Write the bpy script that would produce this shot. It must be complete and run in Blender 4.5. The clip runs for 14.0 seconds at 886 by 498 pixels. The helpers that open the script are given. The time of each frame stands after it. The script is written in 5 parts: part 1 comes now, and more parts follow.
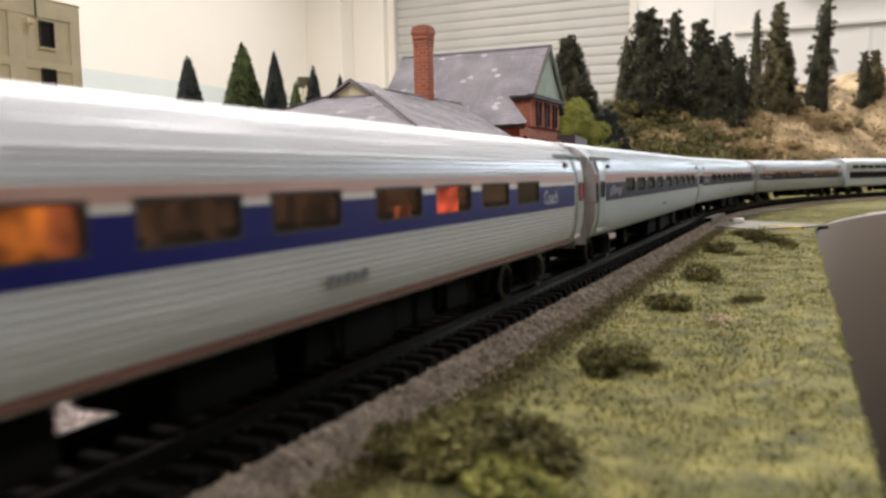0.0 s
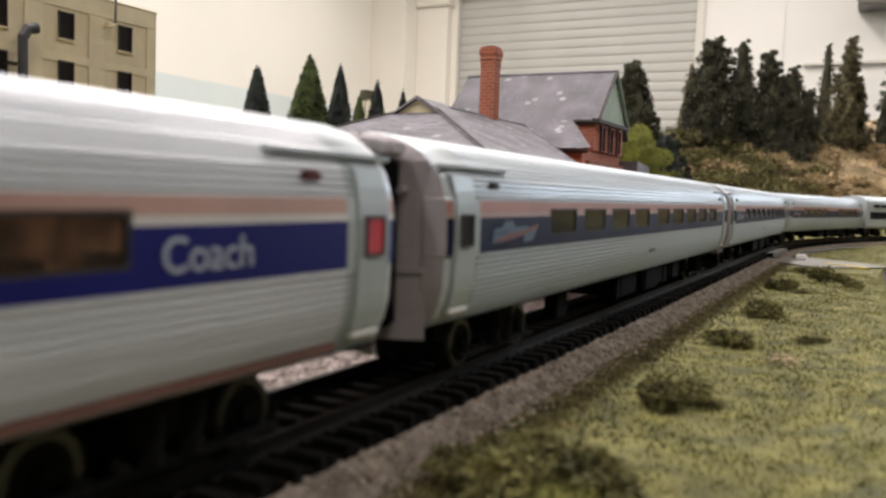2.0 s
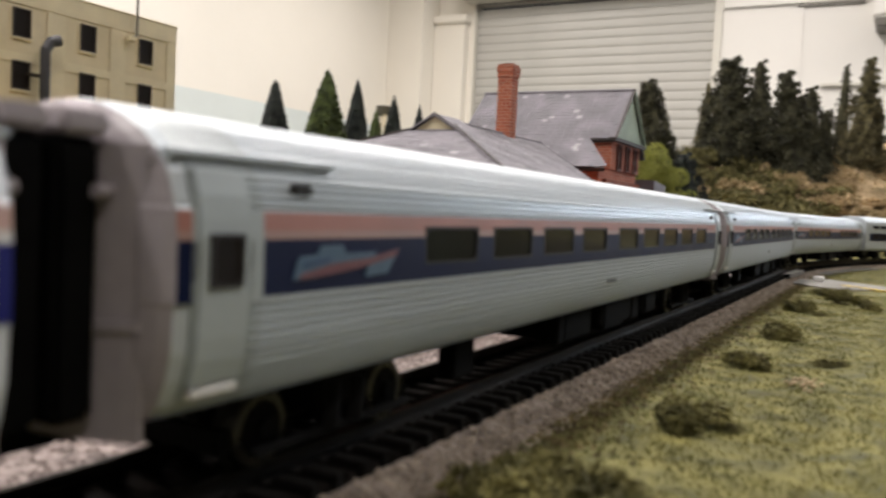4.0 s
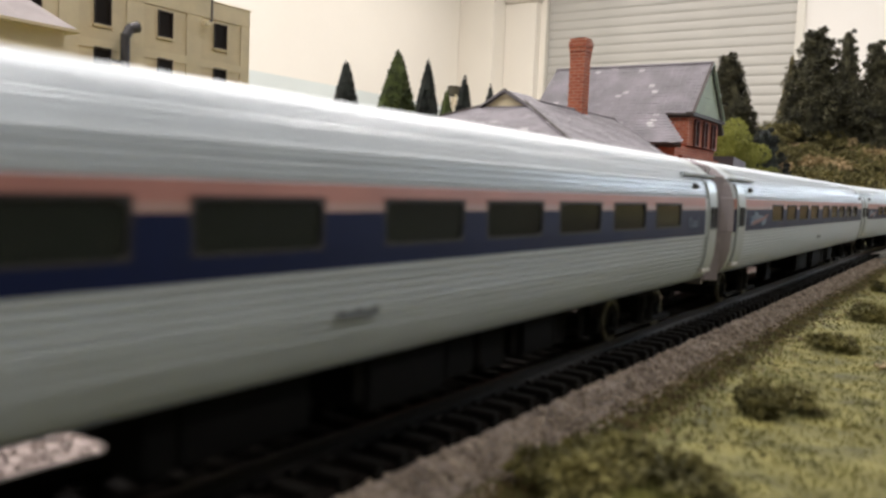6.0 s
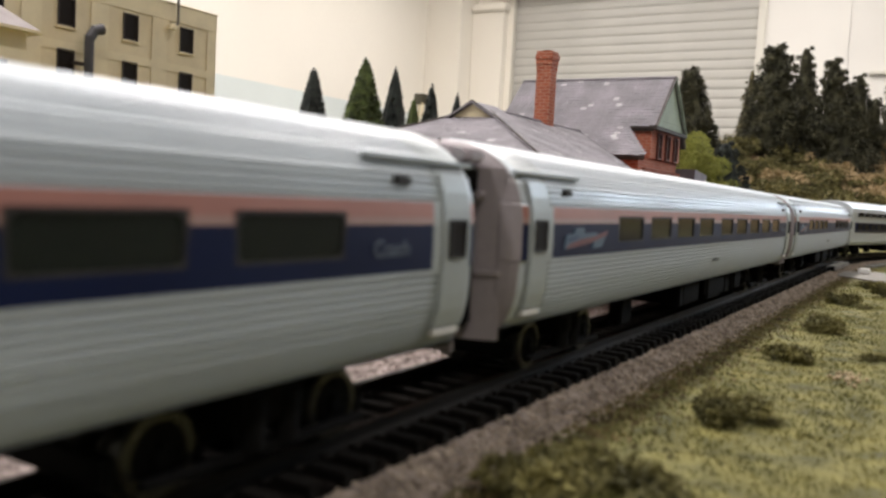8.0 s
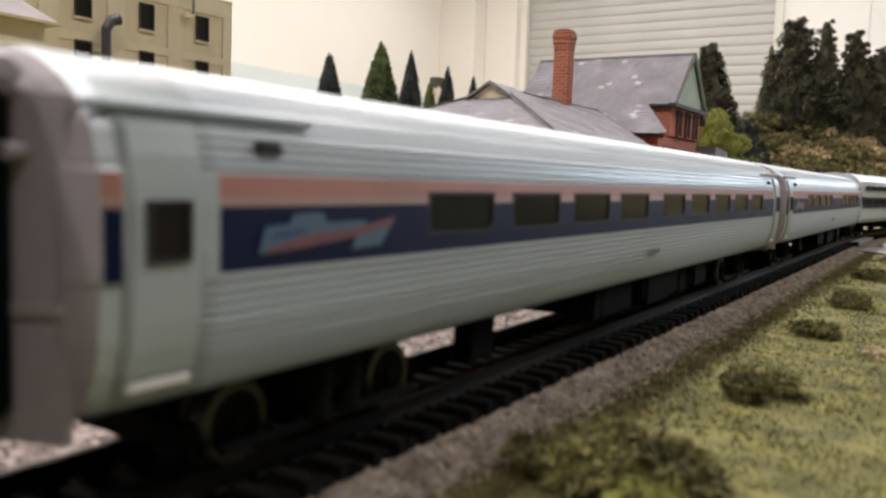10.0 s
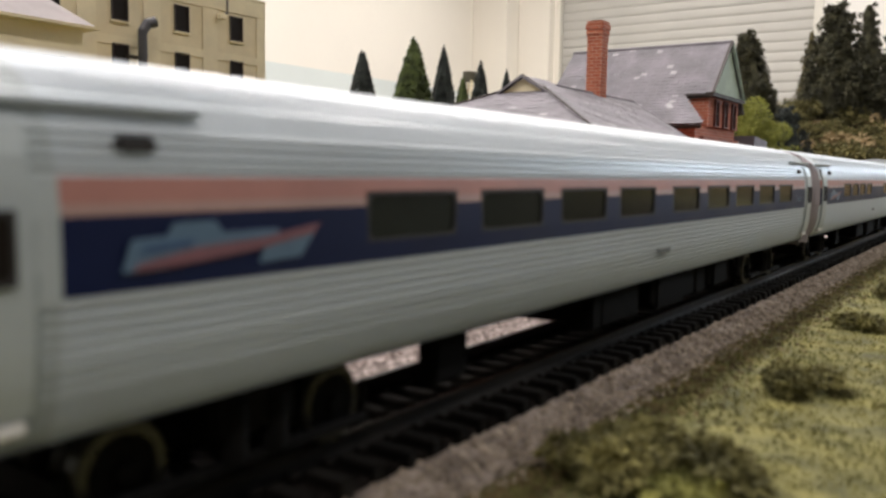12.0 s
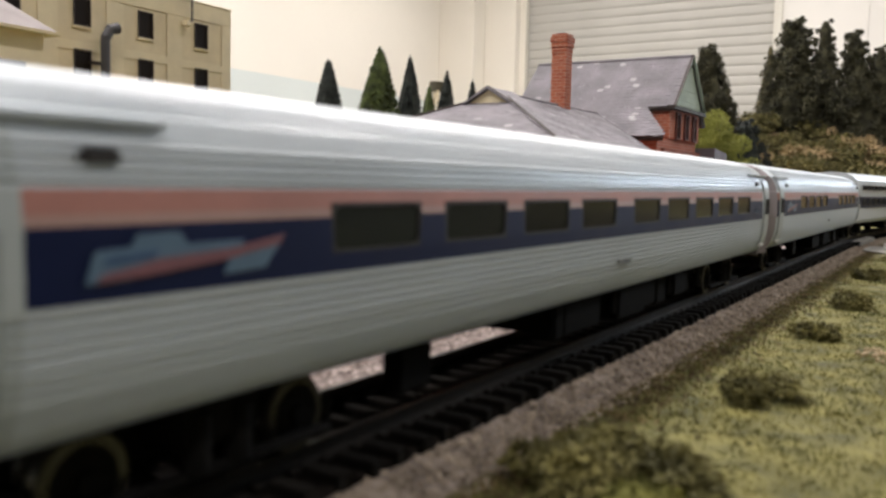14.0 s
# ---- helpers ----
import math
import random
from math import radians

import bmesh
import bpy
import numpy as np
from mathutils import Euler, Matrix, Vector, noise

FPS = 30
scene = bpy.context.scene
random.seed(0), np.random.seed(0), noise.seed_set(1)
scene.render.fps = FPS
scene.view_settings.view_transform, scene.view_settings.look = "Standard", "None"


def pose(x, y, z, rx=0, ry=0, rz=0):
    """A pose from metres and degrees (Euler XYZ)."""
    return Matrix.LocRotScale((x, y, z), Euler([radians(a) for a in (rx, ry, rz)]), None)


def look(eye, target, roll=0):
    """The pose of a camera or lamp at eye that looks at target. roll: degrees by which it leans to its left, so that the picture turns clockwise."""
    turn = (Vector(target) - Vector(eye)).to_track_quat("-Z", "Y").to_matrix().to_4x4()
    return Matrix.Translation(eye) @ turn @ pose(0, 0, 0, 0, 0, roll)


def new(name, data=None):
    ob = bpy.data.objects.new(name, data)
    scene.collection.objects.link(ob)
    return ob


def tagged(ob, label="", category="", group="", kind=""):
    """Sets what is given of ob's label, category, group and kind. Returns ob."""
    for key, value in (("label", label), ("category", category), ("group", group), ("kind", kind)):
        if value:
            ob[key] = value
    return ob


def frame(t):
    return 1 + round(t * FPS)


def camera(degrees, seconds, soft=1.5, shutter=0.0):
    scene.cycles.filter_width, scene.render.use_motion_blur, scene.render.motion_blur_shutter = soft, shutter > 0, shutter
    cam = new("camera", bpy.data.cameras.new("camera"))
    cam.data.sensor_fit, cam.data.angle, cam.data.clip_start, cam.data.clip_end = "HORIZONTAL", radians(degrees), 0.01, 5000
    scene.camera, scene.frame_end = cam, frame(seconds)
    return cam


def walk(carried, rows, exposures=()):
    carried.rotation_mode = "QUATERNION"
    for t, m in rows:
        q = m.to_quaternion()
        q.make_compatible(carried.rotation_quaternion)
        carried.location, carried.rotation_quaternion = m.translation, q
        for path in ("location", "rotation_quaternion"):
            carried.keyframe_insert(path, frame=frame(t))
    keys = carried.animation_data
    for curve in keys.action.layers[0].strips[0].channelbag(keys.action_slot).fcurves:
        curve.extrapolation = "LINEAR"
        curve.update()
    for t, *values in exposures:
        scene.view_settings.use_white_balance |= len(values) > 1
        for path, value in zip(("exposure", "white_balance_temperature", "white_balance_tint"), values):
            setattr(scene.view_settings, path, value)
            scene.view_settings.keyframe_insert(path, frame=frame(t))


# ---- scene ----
cam = camera(57.0, 14.0, soft=2.6, shutter=0.4)
PATH = [
    (0.0, pose(0.0038, -0.0017, 0.0333, 84.90, 0.96, 1.08)),
    (0.5, pose(0.0033, -0.0020, 0.0333, 85.75, 0.10, 2.12)),
    (1.0, pose(0.0028, -0.0022, 0.0336, 85.67, -0.02, 2.37)),
    (1.5, pose(0.0012, -0.0013, 0.0343, 85.77, -1.58, 4.15)),
    (2.0, pose(0.0008, -0.0021, 0.0343, 86.04, -2.08, 4.87)),
    (2.5, pose(0.0009, -0.0035, 0.0348, 86.83, -2.62, 3.27)),
    (3.0, pose(0.0004, -0.0033, 0.0342, 87.16, -2.89, 3.02)),
    (3.5, pose(0.0010, -0.0022, 0.0346, 86.74, -2.51, 3.55)),
    (4.0, pose(-0.0002, -0.0019, 0.0346, 87.09, -2.87, 5.85)),
    (4.2, pose(-0.0003, -0.0000, 0.0333, 86.07, -2.19, 8.42)),
    (6.3, pose(0.0003, 0.0018, 0.0335, 85.41, -2.38, 10.90)),
    (6.5, pose(-0.0001, 0.0008, 0.0337, 85.24, -2.35, 10.48)),
    (7.0, pose(-0.0003, 0.0007, 0.0340, 85.09, -2.29, 10.80)),
    (7.5, pose(-0.0003, 0.0011, 0.0340, 85.10, -2.39, 10.69)),
    (8.0, pose(-0.0001, -0.0005, 0.0343, 86.17, -3.20, 8.46)),
    (8.5, pose(-0.0000, -0.0001, 0.0342, 85.93, -3.12, 8.66)),
    (8.7, pose(0.0005, 0.0005, 0.0342, 85.84, -2.74, 8.57)),
    (10.8, pose(-0.0018, -0.0011, 0.0332, 84.68, -2.54, 10.63)),
    (11.0, pose(-0.0018, -0.0003, 0.0349, 85.14, -3.12, 11.03)),
    (11.5, pose(-0.0013, -0.0009, 0.0345, 85.66, -2.38, 11.09)),
    (12.0, pose(-0.0007, 0.0007, 0.0340, 84.55, -0.97, 12.09)),
    (12.5, pose(-0.0016, 0.0005, 0.0347, 84.74, -2.00, 13.04)),
    (13.0, pose(-0.0007, -0.0014, 0.0346, 85.04, -1.90, 10.67)),
    (13.5, pose(0.0002, -0.0011, 0.0346, 84.92, -0.99, 8.68)),
    (14.0, pose(-0.0003, -0.0006, 0.0344, 85.23, -1.36, 9.72)),
]
walk(cam, PATH, [(0.0, .41), (1.5, .34), (3.0, .31), (4.2, .31), (6.3, .38), (14.0, .39)])
cam.data.dof.use_dof = True
cam.data.dof.focus_distance = 0.5
cam.data.dof.aperture_fstop = 27.0

# ---- plan: s runs along the straight track, q to its right, both from the camera's foot ----
HEAD = 22.81
U = Vector((math.sin(radians(HEAD)), math.cos(radians(HEAD)), 0))
N = Vector((math.cos(radians(HEAD)), -math.sin(radians(HEAD)), 0))
TURN = 90 - HEAD
TRACK_Q, BEND_S, BEND_R = -0.0805, 0.665, 1.3785
GROUND = -0.009


def at(s, q, z=0.0):
    return U * s + N * q + Vector((0, 0, z))


def spot(s, q, z=0.0, turn=0.0):
    """A pose whose x runs along the track and whose y points away from the camera's side."""
    p = at(s, q, z)
    return pose(p.x, p.y, p.z, 0, 0, TURN + turn)


def track_at(s):
    """Place and turn (clockwise, degrees) of the track's middle after s metres."""
    if s <= BEND_S:
        return s, TRACK_Q, 0.0
    a = (s - BEND_S) / BEND_R
    return BEND_S + BEND_R * math.sin(a), TRACK_Q + BEND_R * (1 - math.cos(a)), math.degrees(a)


def off_track(s, off):
    """A place off metres to the right of the track's middle after s metres."""
    a, b, w = track_at(s)
    return a - off * math.sin(radians(w)), b + off * math.cos(radians(w))


# ---- light ----
world = bpy.data.worlds.new("room_air")
world.use_nodes = True
world.node_tree.nodes["Background"].inputs[0].default_value = (1.0, 0.93, 0.83, 1)
world.node_tree.nodes["Background"].inputs[1].default_value = 0.03
scene.world = world


def ceiling_lamp(s, q, power, size=(1.2, 0.30)):
    lamp = bpy.data.lights.new("tube_light", "AREA")
    lamp.shape, lamp.size, lamp.size_y = "RECTANGLE", size[0], size[1]
    lamp.energy, lamp.color = power, (1.0, 0.925, 0.895)
    ob = new("tube_light", lamp)
    p = at(s, q, 2.72)
    ob.matrix_world = pose(p.x, p.y, p.z, 0, 0, TURN)
    return ob


LAMP_PLACES = [(a, b) for a in (-1.6, 0.9, 3.4, 6.0) for b in (-3.2, -1.0, 1.4)]
for a, b in LAMP_PLACES:
    ceiling_lamp(a, b, {-3.2: 46, -1.0: 56, 1.4: 22}[b] * (1.0 if a < 5 else 0.75))
# daylight through the window high in the back wall
day = bpy.data.lights.new("window_daylight", "AREA")
day.shape, day.size, day.size_y, day.energy, day.color = "RECTANGLE", 1.3, 1.1, 75, (0.74, 0.86, 1.0)
day_ob = new("window_daylight", day)
day_ob.matrix_world = look(at(7.70, 1.55, 1.55), at(0, 0.4, 0.1))


# ---- materials ----
def mat(name, rgb, rough=0.6, metal=0.0, var=0.25, scale=60.0, fine=600.0, bump=0.2, depth=0.0004, spec=0.5, second=None, emit=None, glow=0.0, rnd=0.0):
    """A painted or natural surface: colour broken at two scales, fine relief, uneven gloss."""
    m = bpy.data.materials.new(name)
    m.use_nodes = True
    nt = m.node_tree
    nd, lk = nt.nodes, nt.links
    b = nd["Principled BSDF"]
    b.inputs["Metallic"].default_value = metal
    b.inputs["Specular IOR Level"].default_value = spec
    co = nd.new("ShaderNodeTexCoord")
    big, small = nd.new("ShaderNodeTexNoise"), nd.new("ShaderNodeTexNoise")
    big.inputs["Scale"].default_value, small.inputs["Scale"].default_value = scale, fine
    big.inputs["Detail"].default_value, small.inputs["Detail"].default_value = 3, 3
    for n in (big, small):
        lk.new(co.outputs["Object"], n.inputs["Vector"])
    ramp = nd.new("ShaderNodeMix")
    ramp.data_type = "RGBA"
    dark = tuple(c * (1 - var) for c in rgb)
    light = tuple(min(1, c * (1 + var)) for c in rgb) if second is None else second
    ramp.inputs[6].default_value, ramp.inputs[7].default_value = (*dark, 1), (*light, 1)
    spread = nd.new("ShaderNodeMapRange")
    spread.inputs[1].default_value, spread.inputs[2].default_value = 0.33, 0.67
    lk.new(big.outputs[0], spread.inputs[0])
    lk.new(spread.outputs[0], ramp.inputs[0])
    grain = nd.new("ShaderNodeMix")
    grain.data_type, grain.blend_type = "RGBA", "MULTIPLY"
    grain.inputs[0].default_value = min(1.0, var * 1.6)
    lk.new(ramp.outputs[2], grain.inputs[6])
    lk.new(small.outputs[0], grain.inputs[7])
    out = grain.outputs[2]
    if rnd:
        info, hsv, span = nd.new("ShaderNodeObjectInfo"), nd.new("ShaderNodeHueSaturation"), nd.new("ShaderNodeMapRange")
        span.inputs[3].default_value, span.inputs[4].default_value = 1 - rnd, 1 + rnd
        lk.new(info.outputs["Random"], span.inputs[0])
        lk.new(span.outputs[0], hsv.inputs["Value"])
        lk.new(out, hsv.inputs["Color"])
        out = hsv.outputs[0]
    lk.new(out, b.inputs["Base Color"])
    gl = nd.new("ShaderNodeMapRange")
    gl.inputs[3].default_value, gl.inputs[4].default_value = max(0.02, rough - 0.12), min(1, rough + 0.12)
    lk.new(big.outputs[0], gl.inputs[0])
    lk.new(gl.outputs[0], b.inputs["Roughness"])
    if bump:
        bp = nd.new("ShaderNodeBump")
        bp.inputs["Strength"].default_value, bp.inputs["Distance"].default_value = bump, depth
        lk.new(small.outputs[0], bp.inputs["Height"])
        lk.new(bp.outputs[0], b.inputs["Normal"])
    if emit:
        b.inputs["Emission Color"].default_value, b.inputs["Emission Strength"].default_value = (*emit, 1), glow
    return m


def pane_mat(name, rgb, alpha_mix=0.5, rough=0.05):
    """Thin tinted glazing: partly clear, partly glossy."""
    m = bpy.data.materials.new(name)
    m.use_nodes = True
    nt = m.node_tree
    nd, lk = nt.nodes, nt.links
    b = nd["Principled BSDF"]
    b.inputs["Base Color"].default_value = (*rgb, 1)
    b.inputs["Roughness"].default_value = rough
    b.inputs["Specular IOR Level"].default_value = 0.3
    clear = nd.new("ShaderNodeBsdfTransparent")
    clear.inputs[0].default_value = (0.75, 0.72, 0.62, 1)
    mix = nd.new("ShaderNodeMixShader")
    mix.inputs[0].default_value = alpha_mix
    lk.new(clear.outputs[0], mix.inputs[1])
    lk.new(b.outputs[0], mix.inputs[2])
    lk.new(mix.outputs[0], nd["Material Output"].inputs[0])
    return m


SILVER = mat("silver_paint", (0.520, 0.580, 0.620), 0.42, 0.12, 0.04, 40, 900, 0.0)
# lighter copy of SILVER: stronger light on the first coach put into its colour
SILVER_LIT = mat("lit_silver_paint", (0.67, 0.695, 0.73), 0.40, 0.12, 0.04, 40, 900, 0.0)
BLUE = mat("blue_band_paint", (0.003, 0.009, 0.050), 0.5, 0.0, 0.12, 60, 900, 0.04, 0.0001, spec=0.2)
RED = mat("red_stripe_paint", (0.43, 0.20, 0.17), 0.5, 0.0, 0.10, 60, 900, 0.04, 0.0001)
RED_DULL = mat("dull_red_paint", (0.16, 0.07, 0.06), 0.5, 0.0, 0.10, 60, 900, 0.04, 0.0001)
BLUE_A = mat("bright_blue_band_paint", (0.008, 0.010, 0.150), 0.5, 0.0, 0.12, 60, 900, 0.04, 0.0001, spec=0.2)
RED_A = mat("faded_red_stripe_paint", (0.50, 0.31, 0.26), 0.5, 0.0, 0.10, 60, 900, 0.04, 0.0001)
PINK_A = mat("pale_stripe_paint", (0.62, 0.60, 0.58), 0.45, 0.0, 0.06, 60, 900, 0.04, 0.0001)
PINK = mat("pinkish_stripe_paint", (0.42, 0.27, 0.24), 0.5, 0.0, 0.08, 60, 900, 0.04, 0.0001)
WHITE = mat("white_stripe_paint", (0.72, 0.72, 0.70), 0.4, 0.0, 0.06, 60, 900, 0.04, 0.0001)
SEAM = mat("door_seam_grey", (0.31, 0.355, 0.365), 0.5, 0.1, 0.1, 60, 900, 0.05, 0.0001)
DOOR_GREY = mat("door_grey_paint", (0.43, 0.485, 0.50), 0.4, 0.1, 0.06, 60, 900, 0.05, 0.0001)
RUBBER = mat("dark_rubber", (0.03, 0.028, 0.027), 0.7, 0, 0.3, 90, 900, 0.3, 0.0003)
DIAPHRAGM = mat("diaphragm_grey_plastic", (0.35, 0.32, 0.335), 0.36, 0, 0.12, 60, 700, 0.1, 0.0002)
UNDER = mat("underframe_black_plastic", (0.006, 0.006, 0.006), 0.8, 0, 0.3, 80, 900, 0.2, 0.0002, spec=0.03)
TRUCK = mat("truck_dark_grey", (0.010, 0.010, 0.010), 0.7, 0.0, 0.3, 80, 900, 0.2, 0.0002, spec=0.04)
WHEEL = mat("wheel_steel", (0.085, 0.085, 0.078), 0.30, 0.7, 0.2, 120, 900, 0.1, 0.0001)
SEAT = mat("interior_tan_plastic", (0.09, 0.085, 0.06), 0.7, 0, 0.2, 60, 500, 0.1, 0.0002)
GLAZING = pane_mat("tinted_glazing", (0.016, 0.022, 0.018), 0.80, 0.12)
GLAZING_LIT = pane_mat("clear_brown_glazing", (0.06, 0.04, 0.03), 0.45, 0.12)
GLOW_DIM = mat("dim_glow_lining", (0.35, 0.22, 0.16), 0.7, 0, 0.5, 160, 600, 0, emit=(1.0, 0.50, 0.32), glow=0.10)
GLOW_ORANGE = mat("lit_orange_panel", (0.5, 0.2, 0.05), 0.6, 0, 0.3, 120, 600, 0, emit=(1.0, 0.27, 0.05), glow=1.7)
GLOW_EMBER = mat("lit_ember_panel", (0.4, 0.15, 0.08), 0.6, 0, 0.3, 120, 600, 0, emit=(1.0, 0.25, 0.10), glow=0.7)
GLOW_RED = mat("red_glow_pane", (0.40, 0.030, 0.045), 0.5, 0, 0.2, 120, 600, 0, emit=(1.0, 0.06, 0.09), glow=0.06)
GLOW_RED_IN = mat("red_glow_panel", (0.45, 0.04, 0.06), 0.5, 0, 0.3, 300, 600, 0, emit=(1.0, 0.13, 0.08), glow=2.2)
for glow_mat, strength in ((GLOW_ORANGE, 1.7), (GLOW_RED_IN, 2.2), (GLOW_EMBER, 0.8), (GLOW_DIM, 0.12)):
    # noise makes the panels glow unevenly, imitating mottled light inside the coach
    tree = glow_mat.node_tree
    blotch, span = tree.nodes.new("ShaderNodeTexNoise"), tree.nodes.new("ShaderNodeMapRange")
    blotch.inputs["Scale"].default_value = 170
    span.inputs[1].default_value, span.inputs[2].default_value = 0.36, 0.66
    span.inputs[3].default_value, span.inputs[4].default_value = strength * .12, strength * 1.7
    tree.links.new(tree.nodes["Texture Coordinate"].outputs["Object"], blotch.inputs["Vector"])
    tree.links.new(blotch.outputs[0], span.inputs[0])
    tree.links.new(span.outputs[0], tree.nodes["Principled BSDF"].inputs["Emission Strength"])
LOGO_BLUE = mat("logo_light_blue", (0.10, 0.175, 0.265), 0.4, 0, 0.1, 200, 900, 0)
LOGO_DEEP = mat("logo_deep_blue", (0.04, 0.09, 0.19), 0.4, 0, 0.1, 200, 900, 0)
LOGO_RED = mat("logo_red", (0.21, 0.095, 0.115), 0.4, 0, 0.1, 200, 900, 0)
LETTER = mat("pale_lettering", (0.45, 0.50, 0.60), 0.45, 0, 0.05, 200, 900, 0)
LETTER_DIM = mat("dull_blue_grey_lettering", (0.15, 0.19, 0.26), 0.45, 0, 0.05, 200, 900, 0)
# black lens coloured dark red to hold a passing red reflection
LENS_REFLECT = mat("lens_with_red_reflection", (0.10, 0.012, 0.016), 0.3, 0, 0.1, 200, 900, 0)
LETTER_GREY = mat("grey_lettering", (0.16, 0.18, 0.20), 0.45, 0, 0.05, 200, 900, 0)

RAIL = mat("weathered_rail", (0.014, 0.012, 0.010), 0.5, 0.2, 0.3, 80, 900, 0.2, 0.0002, spec=0.2)
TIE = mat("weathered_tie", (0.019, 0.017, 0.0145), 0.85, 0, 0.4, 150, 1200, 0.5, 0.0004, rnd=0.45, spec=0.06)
BALLAST = mat("ballast_grey", (0.25, 0.195, 0.155), 0.9, 0, 0.4, 200, 1500, 0.8, 0.0008, second=(0.50, 0.42, 0.36))
BED_SHADE = mat("shaded_ballast", (0.010, 0.008, 0.007), 0.9, 0, 0.4, 300, 1500, 0.8, 0.0008, second=(0.025, 0.021, 0.019), spec=0.04)
GRAVEL = mat("pale_pink_gravel", (0.40, 0.32, 0.295), 0.9, 0, 0.45, 260, 1500, 0.8, 0.001, second=(0.74, 0.62, 0.575))
STONE = mat("ballast_stone", (0.37, 0.30, 0.225), 0.9, 0, 0.4, 400, 1500, 0.3, 0.0003, second=(0.80, 0.675, 0.54))
GRASS = mat("static_grass", (0.100, 0.106, 0.030), 0.95, 0, 0.35, 110, 1400, 0.45, 0.001, second=(0.27, 0.245, 0.070))
TUFT = mat("grass_blades", (0.110, 0.118, 0.026), 0.95, 0, 0.12, 95, 1400, 0, second=(0.255, 0.235, 0.078))
SHRUB = mat("shrub_foam_dark", (0.100, 0.096, 0.024), 0.95, 0, 0.35, 120, 1200, 0.8, 0.001, second=(0.25, 0.225, 0.068))
SHRUB_L = mat("shrub_foam_light", (0.26, 0.29, 0.05), 0.95, 0, 0.3, 40, 1200, 0.8, 0.001, second=(0.48, 0.50, 0.12))
SHRUB_M = mat("shrub_foam_mid", (0.16, 0.17, 0.035), 0.95, 0, 0.3, 120, 1200, 0.8, 0.001, second=(0.38, 0.37, 0.09))
BRUSH = mat("olive_brush", (0.125, 0.122, 0.036), 0.95, 0, 0.4, 60, 1200, 0.6, 0.001, second=(0.31, 0.275, 0.10))
TURF_BROWN = mat("brown_turf", (0.11, 0.082, 0.030), 0.95, 0, 0.4, 120, 1200, 0.6, 0.001, second=(0.27, 0.20, 0.085))
PINE = mat("pine_foliage", (0.040, 0.043, 0.023), 0.95, 0, 0.4, 60, 900, 0.8, 0.001, second=(0.125, 0.122, 0.066))
PINE_G = mat("pine_foliage_green", (0.055, 0.085, 0.022), 0.95, 0, 0.4, 120, 900, 0.8, 0.001, second=(0.13, 0.18, 0.05))
PINE_O = mat("pine_foliage_olive", (0.095, 0.085, 0.036), 0.95, 0, 0.5, 120, 900, 0.8, 0.001, second=(0.25, 0.22, 0.10))
PINE_B = mat("pine_foliage_blue", (0.022, 0.032, 0.03), 0.95, 0, 0.4, 120, 900, 0.8, 0.001, second=(0.06, 0.075, 0.07))
BARK = mat("bark", (0.09, 0.06, 0.04), 0.9, 0, 0.4, 120, 900, 0.6, 0.001)
UNSEEN_WALL = mat("unseen_dark_wall", (0.22, 0.20, 0.17), 0.9, 0, 0.08, 0.8, 60, 0.1, 0.001)
ROCK = mat("tan_rock", (0.42, 0.30, 0.18), 0.9, 0, 0.3, 30, 300, 0.8, 0.002, second=(0.60, 0.46, 0.31))
STRAW = mat("straw_turf", (0.30, 0.225, 0.10), 0.95, 0, 0.2, 14, 200, 0, second=(0.70, 0.53, 0.31))
HILL = mat("hill_tan_turf", (0.30, 0.22, 0.10), 0.95, 0, 0.35, 14, 260, 1.0, 0.003, second=(0.72, 0.54, 0.32))
FASCIA = mat("fascia_brown_grey", (0.20, 0.165, 0.135), 0.6, 0, 0.05, 6, 200, 0.05, 0.0005)
ROAD = mat("road_grey", (0.22, 0.21, 0.185), 0.85, 0, 0.25, 40, 900, 0.3, 0.0004)
YELLOW = mat("yellow_line_paint", (0.60, 0.45, 0.08), 0.7, 0, 0.2, 90, 900, 0.1, 0.0002)
BRICK = mat("red_brick", (0.30, 0.075, 0.04), 0.85, 0, 0.25, 150, 900, 0.3, 0.0003, second=(0.42, 0.13, 0.075), rnd=0.25)
SLATE = mat("slate_roof", (0.19, 0.18, 0.205), 0.75, 0, 0.2, 60, 900, 0.3, 0.0003, second=(0.27, 0.255, 0.285))
SLATE_L = mat("slate_chipped", (0.42, 0.41, 0.43), 0.8, 0, 0.2, 120, 900, 0.3, 0.0003)
FRAME_RED = mat("dark_red_frame_paint", (0.13, 0.040, 0.028), 0.7, 0, 0.2, 90, 900, 0.2, 0.0002)
GABLE = mat("gable_sage_paint", (0.37, 0.45, 0.34), 0.7, 0, 0.12, 90, 900, 0.2, 0.0002)
TRIM_DARK = mat("dark_trim", (0.045, 0.035, 0.03), 0.7, 0, 0.2, 90, 900, 0.2, 0.0002)
WINDOW_DARK = mat("dark_window", (0.016, 0.012, 0.010), 0.7, 0, 0.2, 90, 900, 0.0, spec=0.15)
DUCT = mat("dark_grey_duct", (0.060, 0.060, 0.068), 0.6, 0, 0.2, 80, 900, 0.2, 0.0002)
CREAM = mat("cream_building_paint", (0.79, 0.70, 0.49), 0.8, 0, 0.08, 40, 700, 0.2, 0.0002)
CREAM_D = mat("cream_panel_paint", (0.74, 0.645, 0.44), 0.8, 0, 0.08, 40, 700, 0.2, 0.0002)
GREY_ROOF = mat("grey_model_roof", (0.30, 0.27, 0.27), 0.8, 0, 0.12, 60, 700, 0.2, 0.0003)
